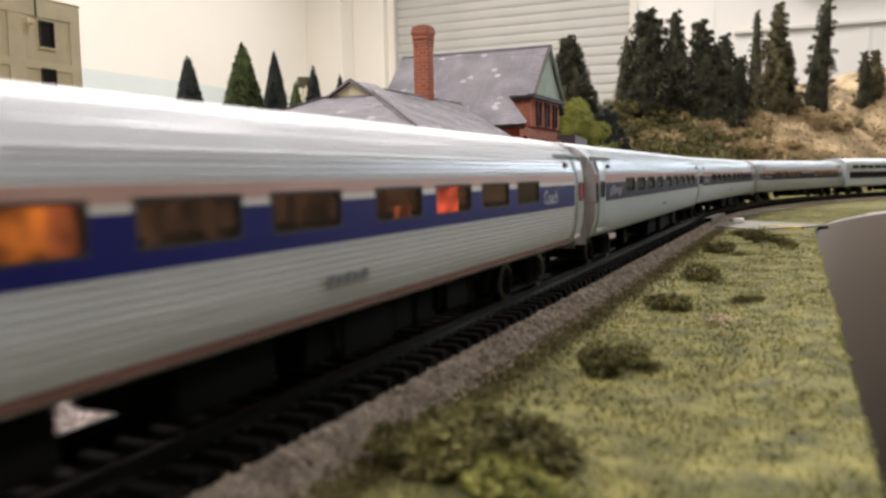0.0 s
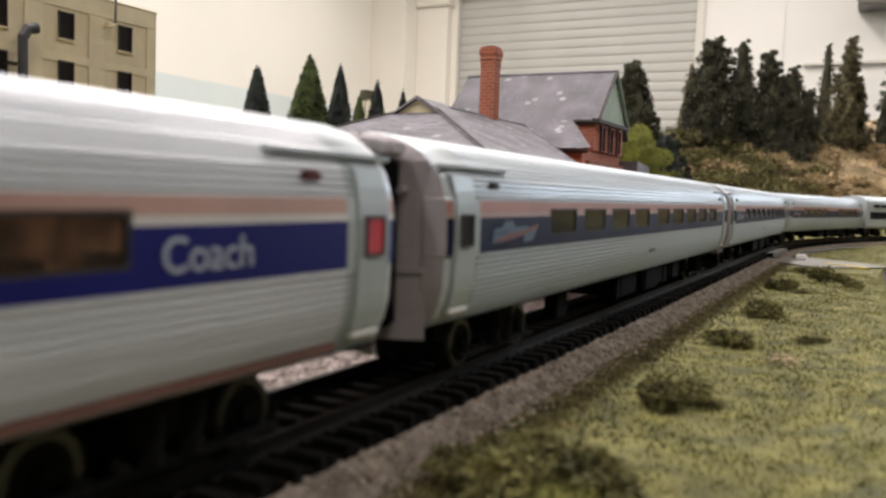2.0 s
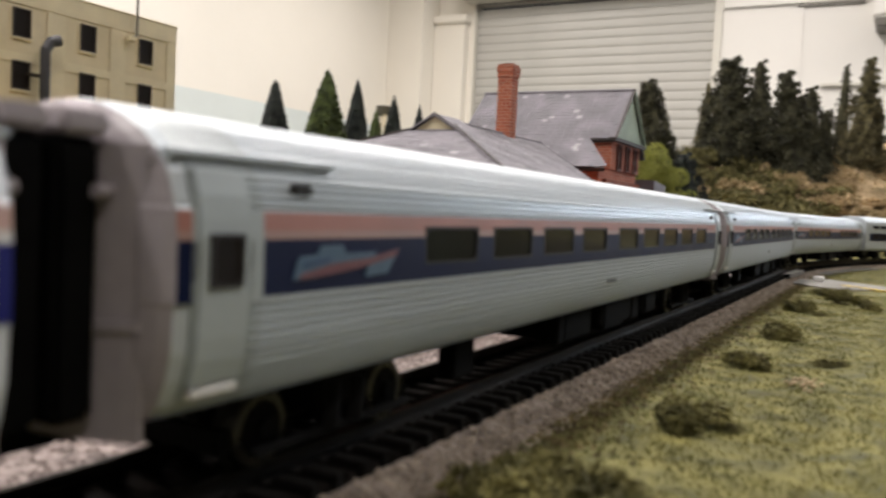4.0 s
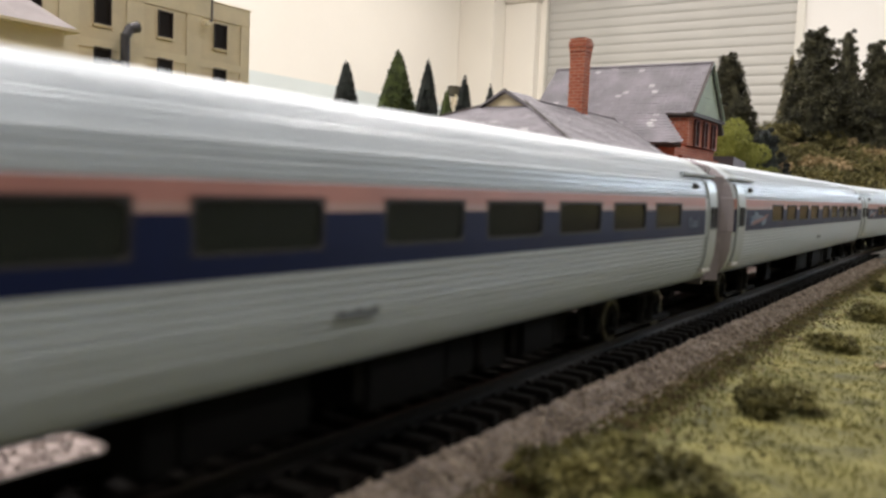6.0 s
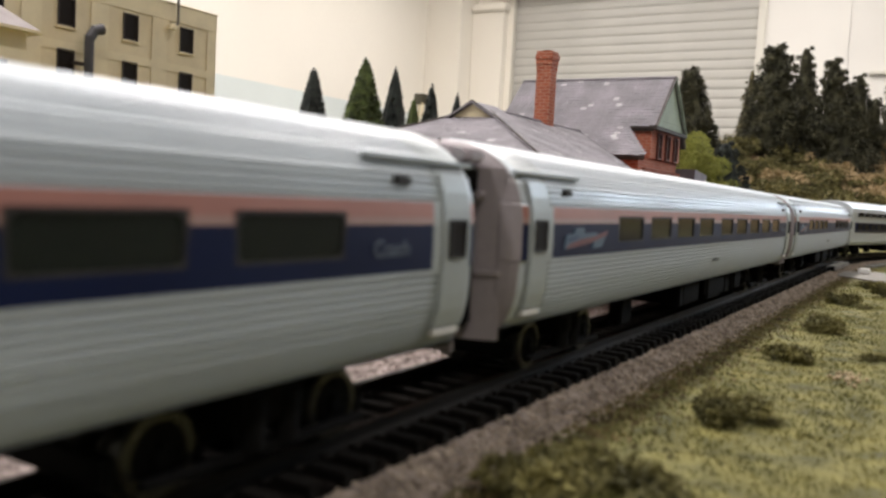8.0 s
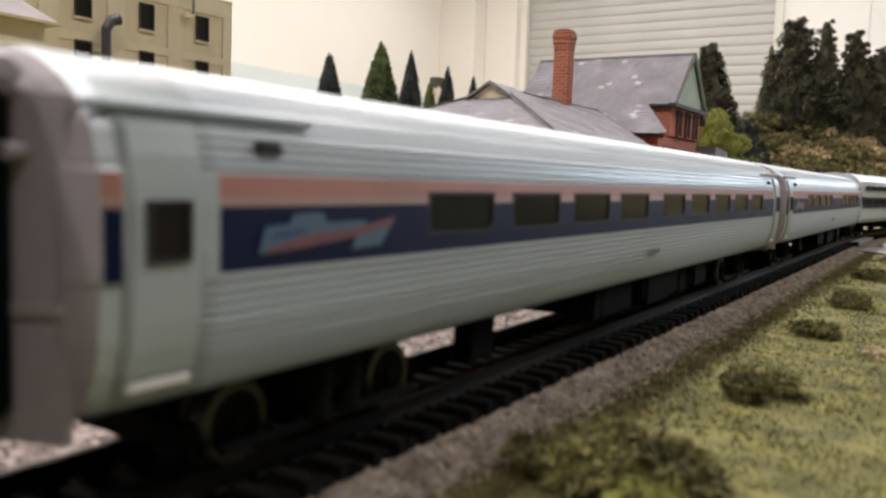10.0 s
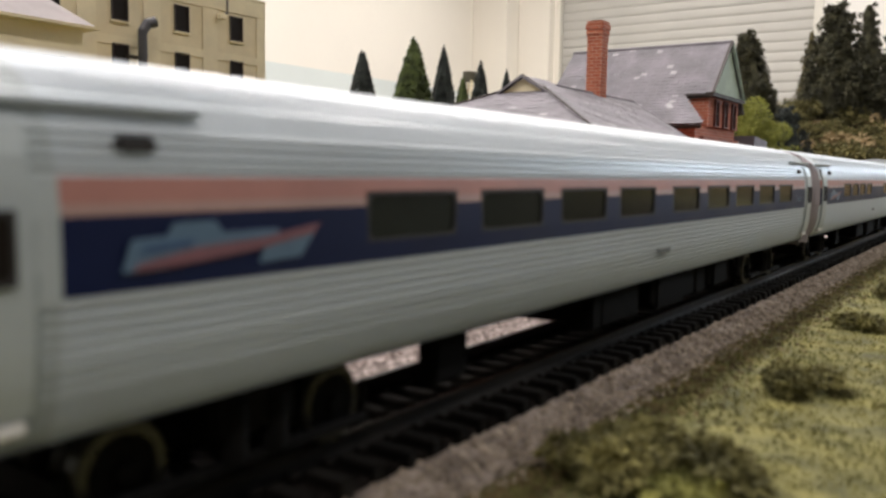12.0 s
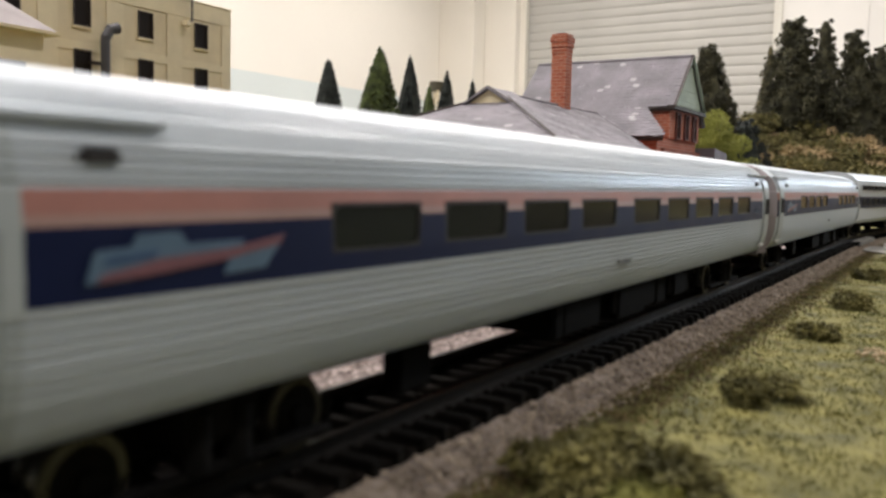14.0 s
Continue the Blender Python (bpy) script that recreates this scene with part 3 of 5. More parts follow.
# ---- train ----
CAR_L, CAR_PITCH, HALF, JAMB = 0.308, 0.3225, 0.0185, 0.0143
SKIRT, BAND0, BAND1, RED0, RED1 = 0.0107, 0.0233, 0.0299, 0.0309, 0.0331
WIN0, WIN1 = 0.0256, 0.0314
X0 = -CAR_L / 2
COACH_WINDOWS = [X0 + JAMB + .0373 + .0248 * i for i in range(4)] + [X0 + JAMB + .1412 + .0248 * i for i in range(5)]
MIRRORED_WINDOWS = sorted(-w - .0184 for w in COACH_WINDOWS)
LOUNGE_WINDOWS = [X0 + JAMB + .040 + .0225 * i for i in range(4)] + [X0 + JAMB + .172 + .0225 * i for i in range(4)]
WIN_W = 0.0184


def half_width(z):
    """The car's side in section: nearly upright, tucked in below, round to the roof."""
    pts = [(.0105, .0152), (.0125, .0165), (.015, .0175), (.018, .0182), (.024, .0185), (.030, .0184), (.034, .0180), (.037, .0170), (.0395, .0152), (.0415, .0128), (.0430, .0100), (.0441, .0066), (.0447, .0032), (.0449, 0)]
    for (a, b), (c, d) in zip(pts, pts[1:]):
        if z <= c:
            return b + (d - b) * (z - a) / (c - a)
    return 0.0


def side_profile():
    """(half width, z, paint) up one side; fluted below the band and above the stripes."""
    out = []
    z = SKIRT
    pitch = .00105
    while z < BAND0 - pitch:
        for dz, d in ((0, -.00048), (.22, .0), (.60, .0), (.82, -.00048)):
            out.append((half_width(z + dz * pitch) + d, z + dz * pitch))
        z += pitch
    for z in (BAND0 - .0003, BAND0, WIN0, BAND1, RED0, WIN1, RED1):
        out.append((half_width(z), z))
    z = RED1 + .0004
    while z < .0425:
        k = pitch * (1 if z < .037 else .8 if z < .040 else .55)
        for dz, d in ((0, -.00040), (.22, .0), (.60, .0), (.82, -.00040)):
            out.append((half_width(z + dz * k) + d, z + dz * k))
        z += k
    for z in (.0430, .0436, .0441, .0445, .0448):
        out.append((half_width(z), z))
    return out


def paint_of(z):
    return 1 if BAND0 <= z < BAND1 else 3 if BAND1 <= z < RED0 else 2 if RED0 <= z < RED1 else 0


def body_shell(windows, bands=True, band_paint=BLUE, stripe_paint=RED):
    prof = side_profile()
    ends = X0 + JAMB
    xs = [X0, X0 + .0008, X0 + .0016, X0 + .0034, ends, ends + .0004] + [x for w in windows for x in (w, w + WIN_W)] + [-ends - .0004, -ends, -X0 - .0034, -X0 - .0016, -X0 - .0008, -X0]
    verts, faces, mats = [], [], []
    n = len(prof)
    for sign in (-1, 1):
        base = len(verts)
        for x in xs:
            tuck = {X0: .0040, X0 + .0008: .0018, X0 + .0016: .0004}.get(-abs(x), 0.0)
            for w, z in prof:
                smooth_end = abs(x) > -ends
                ww = max(0, min(w, half_width(z)) - tuck) if not smooth_end else max(0, half_width(z) - tuck - (.0003 if z < BAND0 or z > RED1 else 0))
                verts.append((x, sign * ww, z - (tuck * .35 if z > .038 else 0)))
        for i in range(len(xs) - 1):
            mid = (xs[i] + xs[i + 1]) / 2
            hole = any(w < mid < w + WIN_W for w in windows)
            for j in range(n - 1):
                z = (prof[j][1] + prof[j + 1][1]) / 2
                if hole and WIN0 < z < WIN1:
                    continue
                a = base + i * n + j
                q = (a, a + 1, a + n + 1, a + n)
                faces.append(q if sign > 0 else q[::-1])
                in_end = abs(mid) > -ends
                strip = abs(mid) > -X0 - .0036
                mats.append(6 if abs(mid) > -X0 - .0016 else paint_of(z) if bands and (not in_end or strip) else (4 if in_end else 0))
    # floor and the two end walls
    k = len(verts)
    for x in (X0 + .001, -X0 - .001):
        for y in (-.0160, .0160):
            verts.append((x, y, SKIRT + .0002))
    faces.append((k, k + 1, k + 3, k + 2))
    mats.append(5)
    for x in (X0, -X0):
        k = len(verts)
        ring = [(w, z) for w, z in prof if abs(z - round(z, 3)) < .0005] or prof
        m = len(ring)
        for sign in (-1, 1):
            for w, z in ring:
                verts.append((x, sign * max(0, half_width(z) - .004), z - (.0014 if z > .038 else 0)))
        faces.append(tuple(range(k, k + m)) + tuple(range(k + 2 * m - 1, k + m - 1, -1)))
        mats.append(6)
    me = raw("body", verts, faces, [SILVER_LIT if band_paint is BLUE_A else SILVER, band_paint, stripe_paint, PINK_A if band_paint is BLUE_A else PINK, DOOR_GREY, UNDER, DIAPHRAGM])
    for f, mi in zip(me.polygons, mats):
        f.material_index = mi
    return me


def ring_frame(w, h, t, d):
    """A rectangular gasket round an opening: outer size w x h, t wide, d deep, in the xz plane."""
    bm = box(-w / 2, w / 2, -d, 0, -h / 2, -h / 2 + t)
    box(-w / 2, w / 2, -d, 0, h / 2 - t, h / 2, bm)
    box(-w / 2, -w / 2 + t, -d, 0, -h / 2 + t, h / 2 - t, bm)
    box(w / 2 - t, w / 2, -d, 0, -h / 2 + t, h / 2 - t, bm)
    return bm


WHEEL_R = 0.0052
wheelset_me = None


def wheelset_mesh():
    bm = rod((0, -.0085, 0), (0, .0085, 0), .0010, None, None, 10)
    for sgn in (-1, 1):
        rod((0, sgn * .0072, 0), (0, sgn * .0095, 0), WHEEL_R, None, bm, 28)
        rod((0, sgn * .0066, 0), (0, sgn * .0072, 0), WHEEL_R + .0006, None, bm, 28)
        rod((0, sgn * .0095, 0), (0, sgn * .0099, 0), WHEEL_R * .99, WHEEL_R * .94, bm, 28)
        rod((0, sgn * .0099, 0), (0, sgn * .0100, 0), WHEEL_R * .74, WHEEL_R * .72, bm, 28, 1)
        rod((0, sgn * .0100, 0), (0, sgn * .0107, 0), .0016, .0012, bm, 16, 1)
        for i in range(4):
            a = i * math.pi / 2
            rod((.0028 * math.cos(a), sgn * .0099, .0028 * math.sin(a)), (.0028 * math.cos(a), sgn * .0103, .0028 * math.sin(a)), .0005, None, bm, 8, 1)
    return mesh("wheelset", bm, [WHEEL, TRUCK])


WHEELS = []
TRUCK_ME = {}


def add_truck(car, x):
    global wheelset_me
    if wheelset_me is None:
        wheelset_me = wheelset_mesh()
    if not TRUCK_ME:
        TRUCK_ME["bolster"] = mesh("truck", box(-.006, .006, -.0125, .0125, .0060, .0115, bevel=.0006), TRUCK)
        TRUCK_ME["side_frame"] = mesh("side_frame", box(-.022, .022, -.0010, .0010, .0045, .0078, bevel=.0006), TRUCK)
        TRUCK_ME["spring"] = mesh("spring", rod((0, 0, .0035), (0, 0, .0100), .0017, None, None, 10), TRUCK)
        TRUCK_ME["tie_bar"] = mesh("tie_bar", box(-.019, .019, -.0006, .0006, .0026, .0036), TRUCK)
        TRUCK_ME["end_beam"] = mesh("end_beam", box(-.0007, .0007, -.0095, .0095, .003, .0062), TRUCK)
    t = new("truck", TRUCK_ME["bolster"])
    t.parent, t.location = car, (x, 0, RAIL_TOP)
    tagged(t, "dark grey inside-frame truck")
    for kind, dx, y in [("side_frame", 0, -.005), ("side_frame", 0, .005), ("tie_bar", 0, -.0118), ("tie_bar", 0, .0118), ("end_beam", -.0215, 0), ("end_beam", .0215, 0)] + [("spring", a, b) for a in (-.003, .003) for b in (-.0118, .0118)]:
        o = new(kind, TRUCK_ME[kind])
        o.parent, o.location = t, (dx, y, 0)
    for dx in (-.015, .015):
        w = new("wheelset", wheelset_me)
        w.parent = t
        w.matrix_basis = pose(dx, 0, WHEEL_R)
        WHEELS.append(w)


def car_base(name, m, label, windows, group="train cars", lit=False):
    car = thing(name, m, label, "railway car", group)
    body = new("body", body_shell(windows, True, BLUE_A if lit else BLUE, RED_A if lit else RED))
    body.parent = car
    # floor pan, interior
    bm = box(X0 + .006, -X0 - .006, -.0150, .0150, SKIRT + .0006, SKIRT + .0020)
    for i in range(24):
        x = X0 + .025 + i * .0112
        for y in (-.0125, .0065):
            box(x, x + .0022, y, y + .006, .0145, .0265, bm)
            box(x, x + .0060, y, y + .006, .0145, .0190, bm)
    part("interior", bm, SEAT, car, "tan moulded interior with seat rows")
    add_truck(car, X0 + .040)
    add_truck(car, -X0 - .040)
    return car, body


def rounded(w, h, r, n=4):
    """Corner-rounded rectangle, (x, z) pairs."""
    out = []
    for cx, cz, a0 in ((w / 2 - r, h / 2 - r, 0), (-w / 2 + r, h / 2 - r, 90), (-w / 2 + r, -h / 2 + r, 180), (w / 2 - r, -h / 2 + r, 270)):
        for k in range(n + 1):
            a = radians(a0 + 90 * k / n)
            out.append((cx + r * math.cos(a), cz + r * math.sin(a)))
    return out


def rounded_ring(w, h, r, t, d0, d1):
    """A rubber gasket with rounded inner corners, square outside to fill its opening, from y = d0 to d1."""
    bm = bmesh.new()
    rings = []
    for (ww, hh, rr) in ((w, h, .0002), (w - 2 * t, h - 2 * t, r)):
        for y in (d0, d1):
            rings.append([bm.verts.new((x, y, z)) for x, z in rounded(ww, hh, rr)])
    k = len(rings[0])
    for a, b in ((0, 1), (1, 3), (3, 2), (2, 0)):
        for i in range(k):
            bm.faces.new((rings[a][i], rings[a][(i + 1) % k], rings[b][(i + 1) % k], rings[b][i]))
    bmesh.ops.recalc_face_normals(bm, faces=bm.faces[:])
    return bm


WINDOW_ME = {}


def add_windows(car, windows, lit=False):
    h = WIN1 - WIN0
    if not WINDOW_ME:
        WINDOW_ME["gasket"] = mesh("window", rounded_ring(WIN_W + .0003, h + .0003, .0011, .0005, -.0004, .0006), RUBBER)
        for key, glass in (("dark", GLAZING), ("lit", GLAZING_LIT)):
            WINDOW_ME[key] = mesh("pane", prism(rounded(WIN_W - .0004, h - .0004, .0010), "y", -.0001, .0002), glass)
    for sgn, turn in ((-1, 0), (1, 180)):
        for w in windows:
            g = new("window", WINDOW_ME["gasket"])
            g.parent = car
            g.matrix_basis = pose(w + WIN_W / 2, sgn * (half_width(.0285) - .0004), (WIN0 + WIN1) / 2, 0, 0, turn)
            p = new("pane", WINDOW_ME["lit" if lit else "dark"])
            p.parent = g


def add_ends(car, lit=False):
    """Doors, gutters, marker lights, diaphragms and couplers at both ends."""
    for e in (-1, 1):
        for sgn in (-1, 1):
            xd = e * (-X0 - .0080)
            y = half_width(.028)
            own = box(xd - .0041, xd + .0041, -.0004, .0012, .0140, .0375, bevel=.0003)
            bmesh.ops.subdivide_edges(own, edges=[ed for ed in own.edges if abs(ed.verts[0].co.z - ed.verts[1].co.z) > .005], cuts=8)
            for v in own.verts:
                v.co.y += y - .0009 - (y - half_width(v.co.z)) * .9
                v.co.y *= sgn
            if sgn < 0:
                bmesh.ops.reverse_faces(own, faces=own.faces[:])
            d = part("door", own, DOOR_GREY, car)
            for xa, xb, za, zb in ((-.0045, -.0041, .0128, .0382), (.0041, .0045, .0128, .0382), (-.0041, .0041, .0376, .0382)):
                seam = box(xd + xa, xd + xb, -.0004, .0002, za, zb)
                bmesh.ops.subdivide_edges(seam, edges=[ed for ed in seam.edges if abs(ed.verts[0].co.z - ed.verts[1].co.z) > .005], cuts=8)
                for v in seam.verts:
                    v.co.y = sgn * (v.co.y + half_width(v.co.z) - .0002)
                part("door_seam", seam, SEAM, d)
            wn = rounded_ring(.0050, .0058, .0007, .0004, -.0004, .0002)
            part("door_window", wn, RUBBER, d, m=pose(xd, sgn * (y + .00030), .0277, 0, 0, 0 if sgn < 0 else 180))
            pn = prism([(x + xd, z + .0277) for x, z in rounded(.0043, .0051, .0006)], "y", min(sgn * .0001, sgn * .0004), max(sgn * .0001, sgn * .0004))
            # red light in this window is the pane's own colour and faint glow
            part("door_pane", pn, GLOW_RED if lit and e > 0 else WINDOW_DARK, d, "door window with red light put into its pane" if lit and e > 0 else "", m=pose(0, sgn * (y + .0001), 0))
            own = box(xd - .0036, xd + .0036, -.0006, .0006, .0129, .0139, bevel=.0002)
            part("step_plate", own, WHITE, car, m=pose(0, sgn * (half_width(.0135) + .0002), 0))
            x_out, x_in = e * (-X0 - .001), e * (-X0 - .0295)
            own = box(min(x_out, x_in), max(x_out, x_in), -.0007, .0007, .0386, .0393, bevel=.0002)
            part("gutter", own, SILVER, car, m=pose(0, sgn * (half_width(.0389) + .0004), 0))
            xm = e * (-X0 - JAMB - .0075)
            own = box(xm - .0021, xm + .0021, -.0008, .0006, .0349, .0366, bevel=.0005)
            part("marker_light", own, LENS_REFLECT if lit and e > 0 and sgn < 0 else RUBBER, car, "black marker light with a red reflection painted in" if lit and e > 0 and sgn < 0 else "small black marker light", m=pose(0, sgn * (half_width(.0358) - .0001), 0))
        # rounded end with a mid rail and grab knob, and the diaphragm
        outline = []
        for i in range(17):
            a = -1 + i / 8
            outline.append((e * (-X0 - .0004 + .0034 * (1 - abs(a) ** 2.4)), a * .0146))
        outline += [(e * (-X0 - .0010), .0146), (e * (-X0 - .0010), -.0146)]
        own = prism(outline, "z", .0086, .0395)
        rail = [(x + e * .0006 * (1 if i < 17 else 0), y) for i, (x, y) in enumerate(outline)]
        prism(rail, "z", .0203, .0213, own)
        for y in (-.011, .011):
            rod((e * (-X0 + .001), y, .0345), (e * (-X0 + .0030), y, .0345), .0008, None, own, 10)
        part("end_wall", own, DIAPHRAGM, car, "rounded grey end wall")
        own = box(min(e * (-X0 + .0015), e * (-X0 + .0066)), max(e * (-X0 + .0015), e * (-X0 + .0066)), -.0105, .0105, .0110, .0398, bevel=.0008)
        part("diaphragm_hood", box(min(e * (-X0 + .001), e * (-X0 + .0066)), max(e * (-X0 + .001), e * (-X0 + .0066)), -.0112, .0112, .0400, .0424, bevel=.0006), DIAPHRAGM, car, "grey hood over the diaphragm")
        part("diaphragm", own, UNDER, car, "black ribbed diaphragm")
        own = box(min(e * (-X0 - .01), e * (-X0 + .0068)), max(e * (-X0 - .01), e * (-X0 + .0068)), -.0016, .0016, .0062, .0088, bevel=.0004)
        part("coupler", own, UNDER, car)


def add_underfloor(car, lit=False):
    """Equipment boxes and pipes hung under the floor."""

    def gear(x0, x1, z0, y0=-.0150, y1=.0150):
        return part("equipment_box", box(X0 + x0, X0 + x1, y0, y1, z0, SKIRT + .0006, bevel=.0005), UNDER, car)
    if lit:
        gear(.064, .102, .0030, -.0140, -.0070)
        gear(.1185, .1395, .0034, -.0145, .0040)
        gear(.1475, .1560, .0036, -.0140, .0150)
    else:
        gear(.0735, .0820, .0030, -.0130, -.0095)
        gear(.1235, .128, .0034, -.0145, -.0085)
        gear(.128, .1475, .0036, -.0145, .0100)
    gear(.1575, .176, .0032, -.0150, .0130)
    gear(.1765, .185, .0040, -.0145, .0150)
    gear(.188, .196, .0034, -.0140, .0100)
    gear(.200, .212, .0042, -.0150, .0150)
    gear(.215, .222, .0036, -.0130, .0140)
    for x in (.1565, .187, .198, .2135, .226):
        part("conduit", rod((X0 + x, -.0140, .0050), (X0 + x, -.0140, .0120), .0007, None, None, 8), TRUCK, car)
    part("centre_sill", box(X0 + .02, -X0 - .02, -.0030, .0030, .0085, SKIRT + .0005), UNDER, car)


def add_logo(car):
    y = -(half_width(.0265) + .00012)
    x = X0 + JAMB
    bm = prism([(.0052, .0249), (.0062, .0277), (.0098, .0279), (.0104, .0290), (.0150, .0291), (.0160, .0279), (.0230, .0280), (.0232, .0272), (.0100, .0261), (.0098, .0250)], "y", -.0001, .0001)
    prism([(.0205, .0246), (.0212, .0262), (.0284, .0274), (.0262, .0249)], "y", -.0001, .0001, bm)
    lg = part("logo_emblem", bm, LOGO_BLUE, car, "pale blue and red emblem on the band", m=pose(x, y, 0))
    bm = prism([(.0062, .0250), (.0066, .0256), (.0130, .0267), (.0215, .0272), (.0290, .0283), (.0282, .0273), (.0200, .0260), (.0110, .0252)], "y", -.0001, .0001)
    part("logo_stroke", bm, LOGO_RED, lg, "red stroke of the emblem", m=pose(0, -.0001, 0))
    bm = prism([(.0068, .0264), (.0072, .0271), (.0128, .0276), (.0120, .0268)], "y", -.0001, .0001)
    part("logo_stroke", bm, LOGO_DEEP, lg, "deeper blue stroke of the emblem", m=pose(0, -.0001, 0))


def text_part(txt, size, m, material, parent, label):
    cu = bpy.data.curves.new("tmp_text", "FONT")
    cu.body, cu.size, cu.extrude, cu.align_x, cu.align_y = txt, size, .00006, "CENTER", "CENTER"
    ob = bpy.data.objects.new("tmp_text", cu)
    scene.collection.objects.link(ob)
    me = bpy.data.meshes.new_from_object(ob.evaluated_get(bpy.context.evaluated_depsgraph_get()))
    bpy.data.objects.remove(ob)
    me.materials.clear()
    me.materials.append(material)
    t = new("lettering", me)
    t.parent = parent
    t.matrix_basis = m
    return tagged(t, label)


def add_lettering(car, lit=False):
    y = -(half_width(.0265) + .00012)
    text_part("Coach", .0054 if lit else .0032, pose(-X0 - JAMB - (.0265 if lit else .0105), y, .0266, 90, 0, 0), LETTER if lit else LETTER_DIM, car, "pale lettering on the band")
    x0, w, z0, z1 = (.1485, .0026, .0166, .0184) if lit else (.1475, .0016, .0172, .0183)
    for i in range(5):
        bar = box(x0 + i * w, x0 + i * w + w * .72, -.0001, .0001, z0, z1 - (.0003 if i % 2 else 0))
        part("lettering_bar", bar, LETTER_GREY, car, "small grey bar of lettering", m=pose(X0, -(half_width((z0 + z1) / 2) + .0001), 0))


def make_coach(m, label, lit=False, windows=COACH_WINDOWS):
    car, body = car_base("coach_car", m, label, windows, lit=lit)
    add_windows(car, windows, lit)
    add_ends(car, lit)
    add_underfloor(car, lit)
    if not lit:
        add_logo(car)
    add_lettering(car, lit)
    if lit:
        # glowing panels close behind the glass stand in for light inside the coach
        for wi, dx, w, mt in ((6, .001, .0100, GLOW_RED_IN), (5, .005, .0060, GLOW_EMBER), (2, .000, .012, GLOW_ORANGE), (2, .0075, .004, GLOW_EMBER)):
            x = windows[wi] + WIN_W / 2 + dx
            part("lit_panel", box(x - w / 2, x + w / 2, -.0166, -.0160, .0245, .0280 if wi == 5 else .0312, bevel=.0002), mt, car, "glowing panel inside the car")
        # partition glows by itself, in place of lamps lighting the interior
        part("glow_lining", box(X0 + .02, -X0 - .02, -.0006, .0006, .0150, .0330), GLOW_DIM, car, "brown partition with a dim glow of its own inside the car")
        part("sill_stripe", box(X0 + JAMB, -X0 - JAMB, -.0002, .0002, .0117, .0128), RED_DULL, car, "dull red stripe along the lower side", m=pose(0, -(half_width(.0123) + .0001), 0))
    return car


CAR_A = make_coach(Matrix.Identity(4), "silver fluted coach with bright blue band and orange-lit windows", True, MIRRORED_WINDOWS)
CAR_B = make_coach(Matrix.Identity(4), "silver fluted coach with blue band, red stripe and dark windows")
CAR_C = make_coach(Matrix.Identity(4), "silver fluted coach with blue band, red stripe and dark windows")
CAR_D = make_coach(Matrix.Identity(4), "silver fluted lounge car with two window groups in a blue band", windows=LOUNGE_WINDOWS)
CAR_D.name = "lounge_car"


def make_sleeper():
    car = thing("sleeping_car", Matrix.Identity(4), "silver sleeping car with two rows of dark windows", "railway car", "train cars")
    own = bmesh.new()
    prof = [(.0170, .0105), (.0183, .0130), (.0185, .0380), (.0178, .0420), (.0150, .0450), (.0100, .0472), (0, .0482)]
    ring = [(y, z) for y, z in prof] + [(-y, z) for y, z in prof[-2::-1]]
    prism(ring, "x", X0, -X0, own)
    part("body", own, SILVER, car)
    for sgn in (-1, 1):
        part("band", box(X0 + .01, -X0 - .01, -.0002, .0002, .0215, .0300), BLUE, car, "dark blue band", m=pose(0, sgn * .01862, 0))
        for z, h, n in ((.0262, .0056, 14), (.0368, .0036, 14)):
            for i in range(n):
                x = X0 + .024 + i * .0196
                w = part("window", ring_frame(.0150, h, .0006, .0006), RUBBER, car, m=pose(x, sgn * .0188, z, 0, 0, 0 if sgn < 0 else 180))
                part("pane", box(-.0072, .0072, -.0001, .0001, -h / 2 + .0003, h / 2 - .0003), WINDOW_DARK, w)
    for e in (-1, 1):
        part("diaphragm", box(min(e * .154, e * .1598), max(e * .154, e * .1598), -.008, .008, .0115, .0420, bevel=.0008), RUBBER, car)
    add_truck(car, X0 + .040)
    add_truck(car, -X0 - .040)
    add_underfloor(car)
    return car


CAR_E = make_sleeper()


# ---- trees and shrubs ----
def polar(az, dist):
    """Plan place from a bearing to the right of straight ahead and a distance."""
    return dist * math.cos(radians(HEAD - az)), -dist * math.sin(radians(HEAD - az))


def foliage(n, shape, size, seed, droop=.3):
    """Small leaf tufts on a shape(rnd) -> (place, outward); returns verts and faces."""
    rnd = random.Random(seed)
    verts, faces = [], []
    for _ in range(n):
        c, d = shape(rnd)
        d = (d + Vector((rnd.uniform(-.7, .7), rnd.uniform(-.7, .7), rnd.uniform(-.7, .5) - droop))).normalized()
        sz = size * rnd.uniform(.55, 1.3)
        w = d.cross(Vector((rnd.uniform(-1, 1), rnd.uniform(-1, 1), rnd.uniform(-1, 1)))).normalized() * sz * .55
        u = d.cross(w).normalized() * sz * .45
        b = len(verts)
        verts += [tuple(c - d * sz * .6 + w), tuple(c - d * sz * .6 - w), tuple(c + d * sz), tuple(c - d * sz * .3 + u)]
        faces += [(b, b + 1, b + 2), (b, b + 2, b + 3), (b + 1, b + 3, b + 2)]
    return verts, faces


